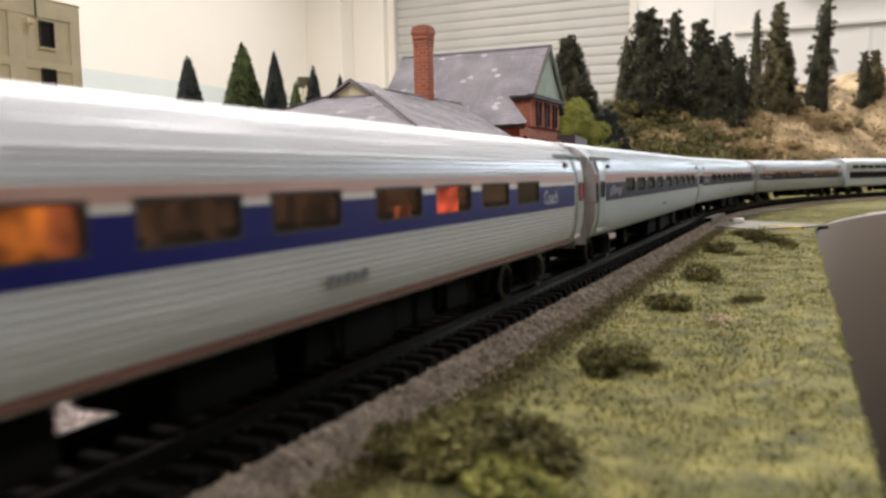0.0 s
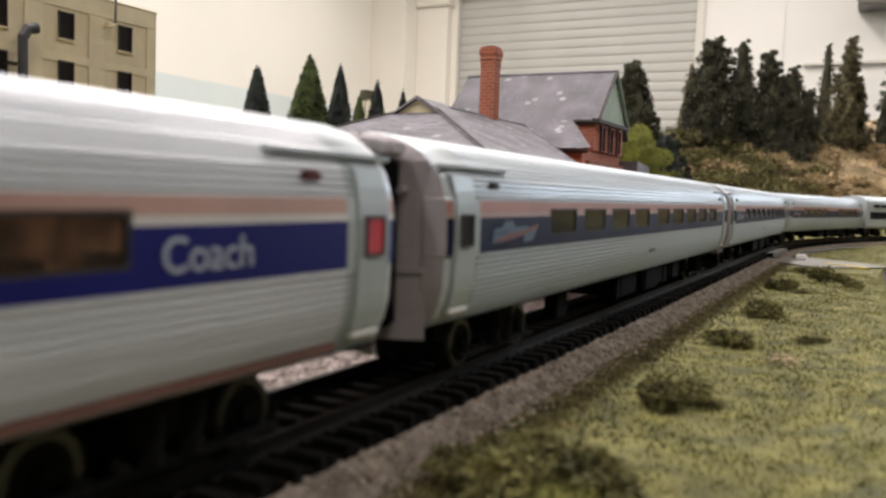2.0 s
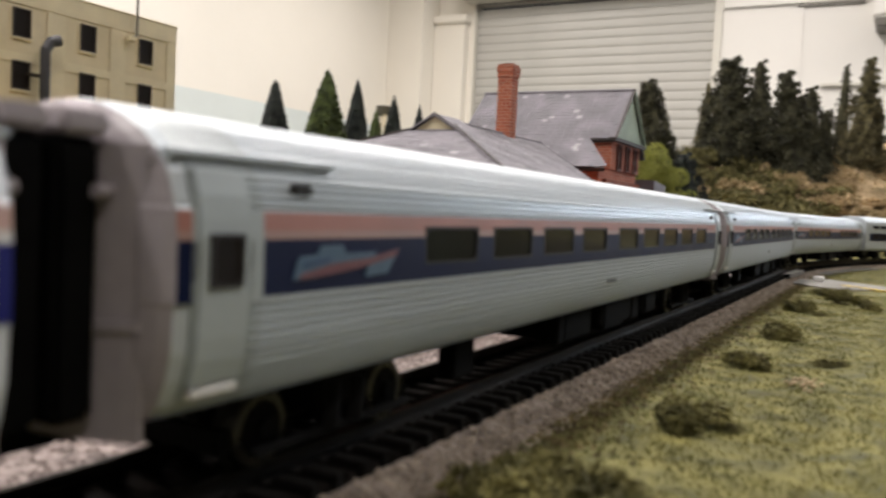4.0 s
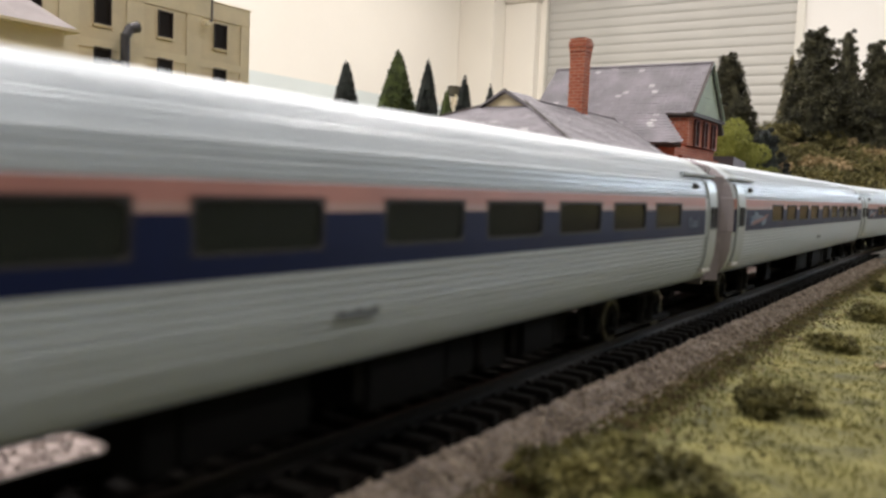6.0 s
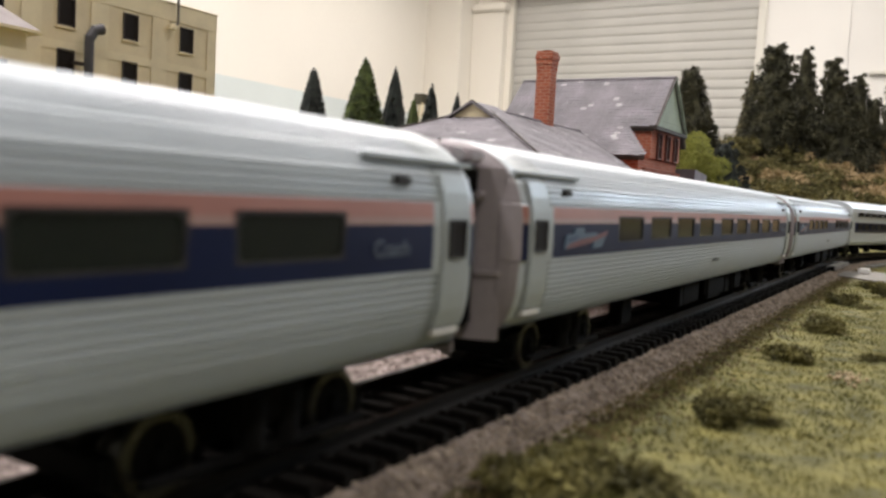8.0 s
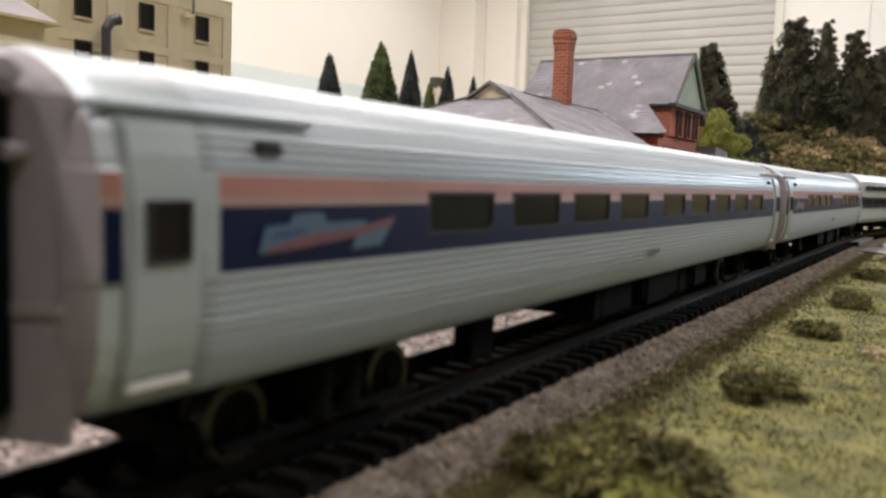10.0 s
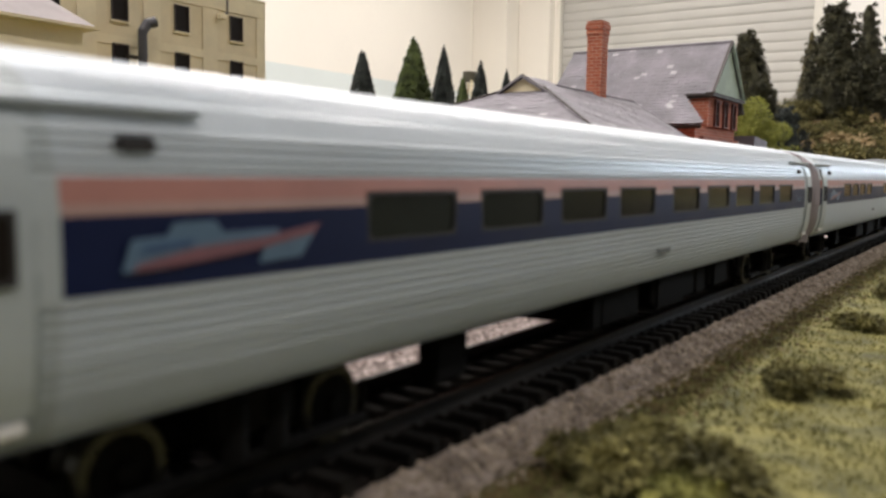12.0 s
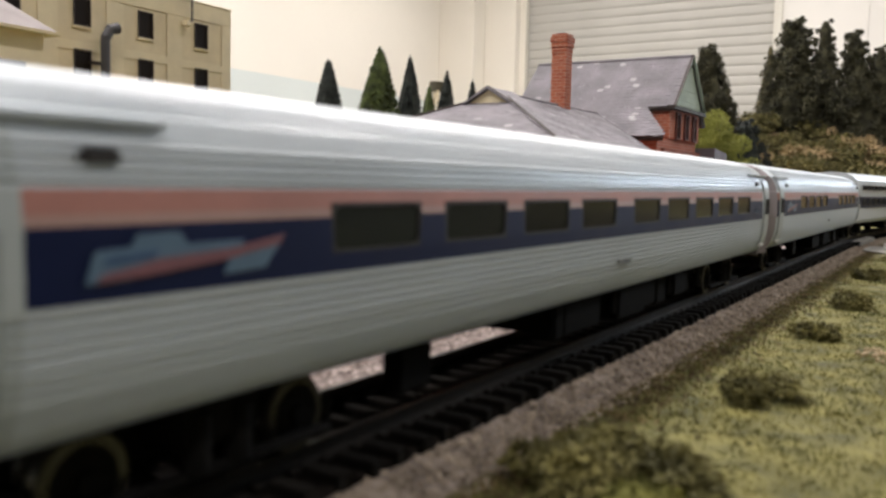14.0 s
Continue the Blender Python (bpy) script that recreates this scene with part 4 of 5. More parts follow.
def lumpy(verts, faces, rings, seed, center=(0, 0)):
    """A closed uneven core: rings of (z, radius), joined to verts and faces."""
    rnd, k, b = random.Random(seed), 12, len(verts)
    for z, r in rings:
        for i in range(k):
            a = i * 6.2832 / k
            rr = r * rnd.uniform(.75, 1.1)
            verts.append((center[0] + rr * math.cos(a), center[1] + rr * math.sin(a), z))
    for j in range(len(rings) - 1):
        for i in range(k):
            p, q = b + j * k + i, b + j * k + (i + 1) % k
            faces.append((p, q, q + k, p + k))
    faces.append(tuple(b + (len(rings) - 1) * k + i for i in range(k)))


def slim_conifer(s, q, h, r, material, label, seed):
    """A dense, smooth brush-like cone."""
    p = at(s, q, rise(s, q))
    t = thing("conifer_tree", pose(p.x, p.y, p.z), label, "tree", "slim conifers")
    part("trunk", rod((0, 0, -.002), (0, 0, h * .9), r * .12, r * .02, None, 8), BARK, t)

    def env(k):
        return r * (min(1, k * 1.05) ** .8) * (1 if k < .9 else 1 - (k - .9) * 5)

    def shape(rnd):
        k = rnd.random() ** .65
        a = rnd.random() * 6.2832
        rr = env(k) * rnd.uniform(.86, 1.0)
        return Vector((rr * math.cos(a), rr * math.sin(a), h * (1 - k) * .985)), Vector((math.cos(a), math.sin(a), .35))
    v, f = foliage(4200, shape, r * .050, seed, .0)
    lumpy(v, f, [(h * (1 - k) * .985, env(k) * .92 + .0002) for k in (1, .95, .85, .7, .55, .4, .25, .12, .03)], seed)
    cr = new("crown", raw("crown", v, f, material))
    cr.parent = t
    return t


def pine(s, q, h, r, material, label, seed, blunt=.25, lean=0.0, gaps=.0, n=9000):
    """A bushy, uneven conifer: foam clumps set on a leaning cone, with gaps. lean: how far its top stands to the right of its foot."""
    p = at(s, q, rise(s, q))
    t = thing("pine_tree", pose(p.x, p.y, p.z - .002), label, "tree", "hillside pines")
    side = Vector((math.cos(radians(15)), -math.sin(radians(15)), 0)) * lean / h
    rnd = random.Random(seed)

    def env(k):
        body = blunt * .75 + (1 - blunt * .75) * k
        return r * body * min(1, (k / .07) ** .5) * (1 if k < .88 else 1 - (k - .88) * 2.2)

    clumps = []
    count = 95
    for i in range(count):
        k = .02 + .96 * ((i + .5) / count) ** .72
        a = i * 2.399 + rnd.uniform(-.5, .5)
        size = r * rnd.uniform(.13, .25) * (.42 + .58 * k)
        reach = env(k) * rnd.uniform(.62, .92)
        if rnd.random() < gaps:
            reach *= .35
        z = h * (1 - k) * .985
        clumps.append((Vector((reach * math.cos(a), reach * math.sin(a), z)) + side * z, size))

    def shape(g):
        c, size = clumps[int(g.random() * count)]
        d = Vector((g.gauss(0, 1), g.gauss(0, 1), g.gauss(0, 1) + .25)).normalized()
        return c + Vector((d.x, d.y, d.z * .8)) * size * g.uniform(.5, 1.4), d
    v, f = foliage(n, shape, r * .046, seed, .25)
    k0 = len(v)
    lumpy(v, f, [(h * (1 - k) * .96, env(k) * (.40 if gaps > .3 else .62)) for k in (1, .9, .78, .66, .54, .42, .3, .18, .08, .02)], seed)
    for i in range(k0, len(v)):
        x, y, z = v[i]
        v[i] = (x + side.x * z, y + side.y * z, z)
    cr = new("crown", raw("crown", v, f, material))
    cr.parent = t
    part("trunk", rod((0, 0, -.004), tuple(side * h * .9 + Vector((0, 0, h * .9))), r * .10, r * .02, None, 8), BARK, t)
    return t


for i, (az, el, q, r, m) in enumerate(((-17.8, 8.45, -.44, .030, PINE_B), (-14.3, 9.25, -.44, .041, PINE_G), (-12.2, 8.75, -.44, .028, PINE_B), (-10.85, 6.75, -.46, .025, PINE_G), (-9.65, 7.75, -.46, .028, PINE_B), (-7.85, 7.25, -.48, .025, PINE_B))):
    w = radians(HEAD - az)
    d = -q / math.sin(w)
    s = d * math.cos(w)
    h = .034 + d * math.tan(radians(el)) - GROUND
    slim_conifer(s, q, h, r, m, "slim mid-green model conifer beyond the train" if m is PINE_G else "slim dark blue-green model conifer beyond the train", i)
for i, (az, el, d, r, m, bl, gp, ln) in enumerate((  # bearing of the foot, top, distance, spread, blunt top, gaps, lean
        (8.45, 9.6, 1.30, .060, PINE, .20, 0, -.016), (7.6, 6.4, 1.25, .040, PINE, .35, 0, 0), (11.4, 9.4, 1.66, .024, PINE_O, .30, .25, .008),
        (13.2, 11.0, 1.44, .076, PINE, .20, 0, -.004), (15.1, 10.9, 1.66, .044, PINE, .34, .1, -.010), (14.6, 7.6, 1.52, .052, PINE, .34, 0, 0),
        (17.4, 10.2, 1.44, .066, PINE, .18, 0, -.026), (18.1, 9.2, 1.52, .040, PINE, .34, 0, -.004), (18.95, 7.7, 1.56, .032, PINE, .4, .1, 0),
        (19.8, 10.5, 1.78, .026, PINE, .30, .3, .003), (20.8, 10.9, 1.66, .054, PINE_O, .10, .15, .014), (21.8, 8.4, 1.70, .028, PINE_O, .3, .1, -.003),
        (23.3, 11.2, 1.74, .042, PINE, .26, .2, .024), (26.1, 7.4, 1.85, .026, PINE, .35, .2, 0), (26.7, 7.4, 1.90, .028, PINE_O, .35, .2, 0))):
    s, q = polar(az, d)
    pine(s, q, .034 + d * math.tan(radians(el)) - rise(s, q), r, m, "sparse olive model pine on the tan hillside" if m is PINE_O else "dark bushy model pine on the tan hillside", 40 + i, bl, ln, gp)


def bush(name, s, q, r, h, material, label, seed, n=900, lobes=6, category="shrub", group="", leaf=.16):
    """A low plant of several uneven foam lobes."""
    p = at(s, q, rise(s, q))
    t = thing(name, pose(p.x, p.y, p.z - .0004, 0, 0, seed * 77 % 360), label, category, group)
    rnd = random.Random(seed)
    blobs = [(rnd.uniform(-.6, .6) * r, rnd.uniform(-.6, .6) * r, rnd.uniform(.25, .72) * h, rnd.uniform(.32, .55) * r) for _ in range(lobes)]

    def shape(g):
        x, y, z, b = blobs[int(g.random() * lobes)]
        d = Vector((g.gauss(0, 1), g.gauss(0, 1), g.gauss(0, 1))).normalized()
        c = Vector((x, y, z)) + Vector((d.x * b, d.y * b, d.z * b * min(1, h / r * .8))) * g.uniform(.7, 1.1)
        c.z = max(c.z, .0002)
        return c, d
    v, f = foliage(int(n * 1.6), shape, r * leaf * .62, seed, 0)
    cr = new("foliage", raw("foliage", v, f, material))
    cr.parent = t
    tw = bmesh.new()
    for x, y, z, b in blobs[:4]:
        rod((x * .2, y * .2, -.0002), (x, y, z), r * .03, r * .012, tw, 5)
    part("twigs", tw, BARK, t)
    return t


SHRUBS = [(.112, -.039, .0135, .0070, SHRUB, 1300), (.104, -.046, .0100, .0055, SHRUB, 900), (.100, -.0325, .0095, .0045, SHRUB_M, 900), (.173, -.0338, .0085, .0060, SHRUB, 1100), (.176, -.0255, .0040, .0022, SHRUB, 300),
          (.257, -.0325, .0080, .0045, SHRUB, 700), (.264, -.0375, .0050, .0035, SHRUB, 400), (.333, -.0320, .0090, .0065, SHRUB, 800), (.446, -.0370, .0085, .0060, SHRUB, 700), (.435, -.0250, .0040, .0025, SHRUB, 250),
          (.511, -.0200, .0090, .0085, SHRUB, 700), (.520, -.0100, .0080, .0055, SHRUB, 600), (.490, -.0060, .0075, .0055, SHRUB, 600), (.560, -.0330, .0080, .0050, SHRUB, 500), (.275, -.0150, .0045, .0025, SHRUB, 300), (.283, -.0095, .0040, .0020, SHRUB, 300)]
for i, (s, q, r, h, m, n) in enumerate(SHRUBS):
    bush("shrub", s, q, r, h, m, "yellow-green foam clump in the model grass" if m is SHRUB_M else "dark olive foam shrub in the model grass", 100 + i, n, 7, group="lineside shrubs")

# the light green bush and the blue-green fir beside the station
for az, d, r, h, sd, n in ((8.3, .86, .034, .160, 301, 6200), (9.4, .85, .028, .126, 305, 4800), (10.5, .84, .021, .092, 307, 3000)):
    s, q = polar(az, d)
    bush("bush", s, q, r, h, SHRUB_L, "bright yellow-green leafy bush behind the station", sd, n, 14, "bush", leaf=.07)
s, q = polar(11.5, .95)
pine(s, q, .126, .034, PINE_B, "drooping blue-green fir beside the station", 77, .42, -.020)
# small tree tops seen beyond the low roof
s, q = polar(-6.1, .80)
bush("bush", s, q, .015, .150, PINE_O, "small olive tree behind the station roof", 310, 900, 7, "bush")
# bushes at the hill's foot and on it
rnd = random.Random(5)
for i in range(110):
    az, d = (rnd.uniform(16, 30), rnd.uniform(1.32, 1.75)) if i % 3 == 0 else (rnd.uniform(11.0, 19.5), rnd.uniform(1.24, 1.47))
    s, q = polar(az, d)
    if math.hypot(s - BEND_S, q - (TRACK_Q + BEND_R)) - BEND_R < .10:
        continue
    bush("bush", s, q, rnd.uniform(.020, .044), rnd.uniform(.016, .034), BRUSH if az < 19.2 and i % 5 else (STRAW, BRUSH, STRAW)[i % 3], "low dry brush on the tan hillside", 400 + i, 420, 6, "bush", "hillside brush", leaf=.14)

# rocks and straw on the hill
rnd = random.Random(31)
verts, faces = [], []
straw_v, straw_f = [], []
for i in range(26000):
    az, d = rnd.uniform(10.5, 33), rnd.uniform(1.22, 1.98)
    s, q = polar(az, d)
    out = math.hypot(s - BEND_S, q - (TRACK_Q + BEND_R)) - BEND_R
    if out < .085 or s > 2.35:
        continue
    p = at(s, q, rise(s, q))
    if p.z < GROUND + .004:
        continue
    if i % 60 == 0 and out < .45 and noise.noise(Vector((s * 7, q * 7, 1))) > -.15:
        stone(p - Vector((0, 0, .006)), rnd.uniform(.008, .020))
        continue
    h = rnd.uniform(.002, .006)
    a, tilt = rnd.random() * 6.2832, rnd.uniform(.3, 1.1)
    dv = Vector((math.cos(a), math.sin(a), 0))
    e = Vector((-dv.y, dv.x, 0)) * h * .3
    k = len(straw_v)
    straw_v += [tuple(p + e), tuple(p - e), tuple(p + dv * h * tilt + Vector((0, 0, h * .8)))]
    straw_f.append((k, k + 1, k + 2))
hr = new("hill_rocks", raw("hill_rocks", verts, faces, ROCK))
tagged(hr, "rough tan rocks in the hillside", "rocks", kind="stuff")
hs = new("hill_straw", raw("hill_straw", straw_v, straw_f, STRAW))
tagged(hs, "dry straw and olive turf on the hillside", "dry grass", kind="stuff")

# ---- grass blades ----
rnd = random.Random(21)
verts, faces = [], []
for i in range(90000):
    s = .045 + .95 * rnd.random() ** 1.5
    q = rnd.uniform(off_track(s, .0232 + .0016 * noise.noise(Vector((s * 90, 4, 4))))[1], edge_q(s) - .0003)
    if .60 < s < .735 and i % 12:
        continue
    dens = noise.noise(Vector((s * 55, q * 55, 2)))
    if dens < -.25 and rnd.random() < .6:
        continue
    p = at(s, q, rise(s, q))
    h = rnd.uniform(.0003, .0009) * (1 + .6 * max(0, dens))
    a, tilt = rnd.random() * 6.2832, rnd.uniform(.2, .9)
    w = h * .22
    d = Vector((math.cos(a), math.sin(a), 0))
    e = Vector((-d.y, d.x, 0))
    b0 = len(verts)
    verts += [tuple(p + e * w), tuple(p - e * w), tuple(p + d * h * tilt + Vector((0, 0, h)))]
    faces.append((b0, b0 + 1, b0 + 2))
gb = new("grass", raw("grass", verts, faces, TUFT))
tagged(gb, "short olive and straw static grass blades", "grass", kind="stuff")
rnd = random.Random(23)
verts, faces = [], []
for i in range(1000):
    s = .05 + .9 * rnd.random() ** 1.4
    q = off_track(s, .0265)[1] + abs(rnd.gauss(0, .012)) if i % 3 else rnd.uniform(-.05, edge_q(s) - .001)
    if q > edge_q(s) - .001:
        continue
    stone(at(s, q, rise(s, q) + .0002), rnd.uniform(.0003, .0008))
db = new("turf_crumbs", raw("turf_crumbs", verts, faces, SHRUB))
tagged(db, "dark brown-green turf crumbs on the grass", "turf", kind="stuff")
verts, faces = [], []
for i in range(5200):
    s = .03 + .75 * rnd.random() ** 1.4
    q = off_track(s, .0255 + abs(rnd.gauss(0, .0065)) - .0025)[1]
    stone(at(s, q, rise(s, q) + .0001), rnd.uniform(.0003, .0008))
tagged(new("turf_edge", raw("turf_edge", verts, faces, TURF_BROWN)), "crumbly brown turf along the ballast edge", "turf", kind="stuff")
verts, faces = [], []
for i in range(3600):
    s = .03 + .85 * rnd.random() ** 1.3
    stone(at(s, edge_q(s) + rnd.gauss(-.0002, .0005), GROUND - abs(rnd.gauss(.0002, .0004))), rnd.uniform(.0002, .0006))
tagged(new("edge_turf", raw("edge_turf", verts, faces, TUFT)), "uneven olive turf crumbling over the layout's edge", "turf", kind="stuff")
bm = bmesh.new()
for i in range(26):
    x, y = rnd.gauss(0, .0045), rnd.gauss(0, .0022)
    box(x - .0012, x + .0012, y - .0003, y + .0003, 0, .0005, bm)
solid("straw_patch", bm, HILL, spot(.240, -.0170, GROUND + .0006), "bare straw-coloured patch in the model grass", "straw", kind="stuff")
solid("crossing_block", box(-.005, .005, -.004, .004, 0, .004, bevel=.0008), WHITE, spot(.690, -.044, GROUND + .0012), "small white block at the model road crossing", "block", kind="")


# ---- station ----
st = thing("railway_station", spot(.4807, -.138, GROUND), "red brick station with slate roofs, sage gable and tall chimney", "station")


def slates(parent, name, p0, p1, along, n, lap=.00032, skew=(0, 0), seed=0):
    """Slate courses on one slope: from the eave p0 up to the ridge p1 (vectors at one end), running by the vector along.
    skew: how much each end is drawn in at the ridge, as shares of the length."""
    rnd = random.Random(seed)
    p0, p1, along = Vector(p0), Vector(p1), Vector(along)
    up = p1 - p0
    nrm = along.cross(up).normalized()
    if nrm.z < 0:
        nrm = -nrm
    vs, fs = [], []
    length = along.length
    for i in range(n):
        a, b = i / n, (i + 1) / n + .25 / n
        b = min(b, 1.0)
        lo0, lo1 = skew[0] * a, 1 - skew[1] * a
        count = max(1, int(length * (lo1 - lo0) / .0034))
        for j in range(count):
            f0, f1 = lo0 + (lo1 - lo0) * j / count, lo0 + (lo1 - lo0) * (j + 1) / count
            x0, x1 = along * (f0 + .00006 / length), along * (f1 - .00006 / length)
            lift = lap * rnd.uniform(.6, 1.25)
            sag = rnd.uniform(-.10, .10) / n
            k = len(vs)
            vs += [p0 + up * (a + sag) + x0 + nrm * lift, p0 + up * (a + sag) + x1 + nrm * lift, p0 + up * b + x1 + nrm * .0001, p0 + up * b + x0 + nrm * .0001,
                   p0 + up * (a + sag) + x0 - nrm * .0003, p0 + up * (a + sag) + x1 - nrm * .0003]
            fs += [(k, k + 1, k + 2, k + 3), (k, k + 4, k + 5, k + 1), (k, k + 3, k + 4), (k + 1, k + 5, k + 2)]
    me = raw(name, [tuple(v) for v in vs], fs, [SLATE, SLATE_L])
    for f in me.polygons:
        if rnd.random() < .022:
            f.material_index = 1
    o = new(name, me)
    o.parent = parent
    return tagged(o, "weathered grey slate courses", kind="stuff")


# main block: ridge runs away from the track (local y); gable faces the track
part("wall", box(-.0475, .026, .003, .094, 0, .0695), BRICKWORK, st)
part("upper_wall", box(-.030, .028, .0020, .094, .0700, .0880), BRICKWORK, st)
gab = part("gable", prism([(-.031, .0875), (0, .1175), (.030, .0880)], "y", .0005, .006), GABLE, st, "sage green boarded gable")
for i in range(9):
    z = .0890 + i * .0031
    w = .030 * (1 - (z - .0875) / .0305)
    part("board", box(-w, w, .00035, .0008, z, z + .0002), GABLE, gab)
part("roof", prism([(-.0325, .0865), (0, .1180), (.031, .0880), (.036, .0800), (.034, .0795), (0, .1155), (-.0315, .0850)], "y", .0005, .098), TRIM_DARK, st, "roof boarding with dark edges")
own = prism([(-.052, .0690), (-.0435, .0750), (-.0365, .0815), (-.0321, .0865), (-.031, .0845), (-.0355, .0798), (-.0425, .0735), (-.051, .0675)], "y", .0165, .098)
for v in own.verts:
    if v.co.y < .05:      # the front edge sweeps out towards the track as it drops
        v.co.y -= .0185 * min(1, max(0, (-.0321 - v.co.x) / .0199)) ** 1.1
part("lower_roof", own, TRIM_DARK, st, "flared lower roof boarding")
slates(st, "slate_course", (-.0321, 0, .0873), (0, 0, .1188), (0, .098, 0), 15, seed=1)
slates(st, "slate_course", (-.0525, -.0022, .0700), (-.0321, -.0022, .0873), (0, .100, 0), 10, skew=(.182, 0), seed=2)
slates(st, "slate_course", (.036, 0, .0805), (0, 0, .1188), (0, .098, 0), 18, seed=3)
part("ridge_cap", rod((0, -.0005, .1188), (0, .098, .1188), .0011, None, None, 8), SLATE, st)
for x in (-.032, .031):
    part("barge_board", prism([(x, .0868), (0, .1180), (0, .1196), (x - .001 * (1 if x > 0 else -1), .0884)], "y", -.0015, .0002), TRIM_DARK if x < 0 else GABLE, st)
part("jetty_beam", box(-.033, .032, -.0012, .0030, .0860, .0880), TRIM_DARK, st)
for i in range(3):
    x = -.0165 + i * .0165
    w = part("window", ring_frame(.0078, .0150, .0010, .0012), FRAME_RED, st, "dark red framed sash window", m=pose(x, .0018, .0775))
    part("pane", box(-.0030, .0030, -.0002, .0004, -.0066, .0066), WINDOW_DARK, w)
    part("glazing_bar", box(-.0030, .0030, -.0006, .0000, -.0004, .0004), TRIM_DARK, w)
    part("lintel", box(-.0062, .0062, -.0006, .0010, .0080, .0098), BRICK, w)
part("band_course", box(-.0415, .0275, .0005, .0028, .0620, .0640), BRICK, st)
part("porch_roof", prism([(.030, .0600), (.030, .0672), (.060, .0650), (.060, .0590)], "y", -.008, .030), SLATE, st, "small grey porch roof")
part("porch_wall", box(.031, .058, -.006, .028, 0, .0592), BRICKWORK, st)
# low wing towards the camera with a gablet
WZ0, WZ1, WY0, WY1, WYR = .0590, .0835, -.013, .097, .042
part("wing_wall", box(-.203, -.0476, -.006, .090, 0, WZ0 - .001), BRICKWORK, st)
part("wing_soffit", box(-.2085, -.098, WY0, WY1, WZ0 - .0022, WZ0 - .0008), TRIM_DARK, st)
bm = bmesh.new()
vv = [bm.verts.new(c) for c in ((-.2085, WY0, WZ0 - .001), (-.2085, WY1, WZ0 - .001), (-.055, WY1, WZ0 - .001), (-.098, WY0, WZ0 - .001), (-.1507, WYR, WZ1), (-.034, WYR, WZ1))]
for f in ((0, 4, 1), (1, 4, 5, 2), (0, 3, 5, 4), (3, 2, 5), (0, 1, 2, 3)):
    bm.faces.new([vv[i] for i in f])
part("wing_roof", bm, SLATE, st, "grey slate hipped roof")
slates(st, "slate_course", (-.2085, WY0, WZ0), (-.2085, WYR, WZ1), (.1105, 0, 0), 20, .00028, (.523, -.579), seed=4)
slates(st, "slate_course", (-.2085, WY0, WZ0), (-.1507, WY0, WZ1), (0, WY1 - WY0, 0), 20, .00028, (.5, .5), seed=5)
part("hip_tile", rod((-.2085, WY0, WZ0 + .0006), (-.1507, WYR, WZ1 + .0006), .0005, None, None, 6), TRIM_DARK, st)
part("hip_tile", rod((-.2085, WY1, WZ0 + .0006), (-.1507, WYR, WZ1 + .0006), .0005, None, None, 6), TRIM_DARK, st)
part("wing_ridge", rod((-.160, WYR, WZ1 + .0004), (-.036, WYR, WZ1 + .0004), .0006, None, None, 8), SLATE, st)
gl = part("gablet", prism([(WYR - .0105, WZ1 - .0055), (WYR, WZ1 + .0004), (WYR + .0105, WZ1 - .0055)], "x", -.1635, -.150), CREAM, st, "small cream gablet")
part("gablet_board", rod((-.1645, WYR - .0125, WZ1 - .0060), (-.1645, WYR, WZ1 + .0016), .0008, None, None, 6), TRIM_DARK, gl)
part("gablet_board", rod((-.1645, WYR + .0125, WZ1 - .0060), (-.1645, WYR, WZ1 + .0016), .0008, None, None, 6), TRIM_DARK, gl)
for sg in (-1, 1):
    part("gablet_roof", prism([(WYR, WZ1 + .0018), (WYR + sg * .0130, WZ1 - .0058), (WYR + sg * .0130, WZ1 - .0066), (WYR, WZ1 + .0008)], "x", -.1655, -.140), SLATE, gl)
# chimney
ch = part("chimney", box(-.0913, -.0838, .0380, .0460, .0750, .1130), BRICKWORK, st, "tall red brick chimney")
for i, (z0, z1, w) in enumerate(((.1100, .1130, .0003), (.1130, .1155, .0006), (.1155, .1185, .0009), (.1185, .1200, .0004))):
    part("corbel", box(-.0913 - w, -.0838 + w, .0380 - w, .0460 + w, z0 + .0001, z1, bevel=.0002), BRICKWORK, ch)
part("flue", box(-.0900, -.0853, .0395, .0445, .1200, .1206), TRIM_DARK, ch)
for x in (-.18, -.145, -.11, -.07):
    w = part("window", ring_frame(.012, .020, .0012, .0012), TRIM_DARK, st, m=pose(x, -.0062, .030))
    part("pane", box(-.005, .005, -.0002, .0004, -.009, .009), WINDOW_DARK, w)
solid("gravel_lot", box(-.55, .25, -.0345, -.0082, -.001, .0006), GRAVEL, spot(.4807, -.138, GROUND), "pale pinkish gravel strip behind the train", "gravel")
solid("platform", box(-.55, .25, -.008, -.0055, 0, .0065, bevel=.0004), GRAVEL, spot(.4807, -.138, GROUND), "pale gravel-topped station platform beside the track", "platform")

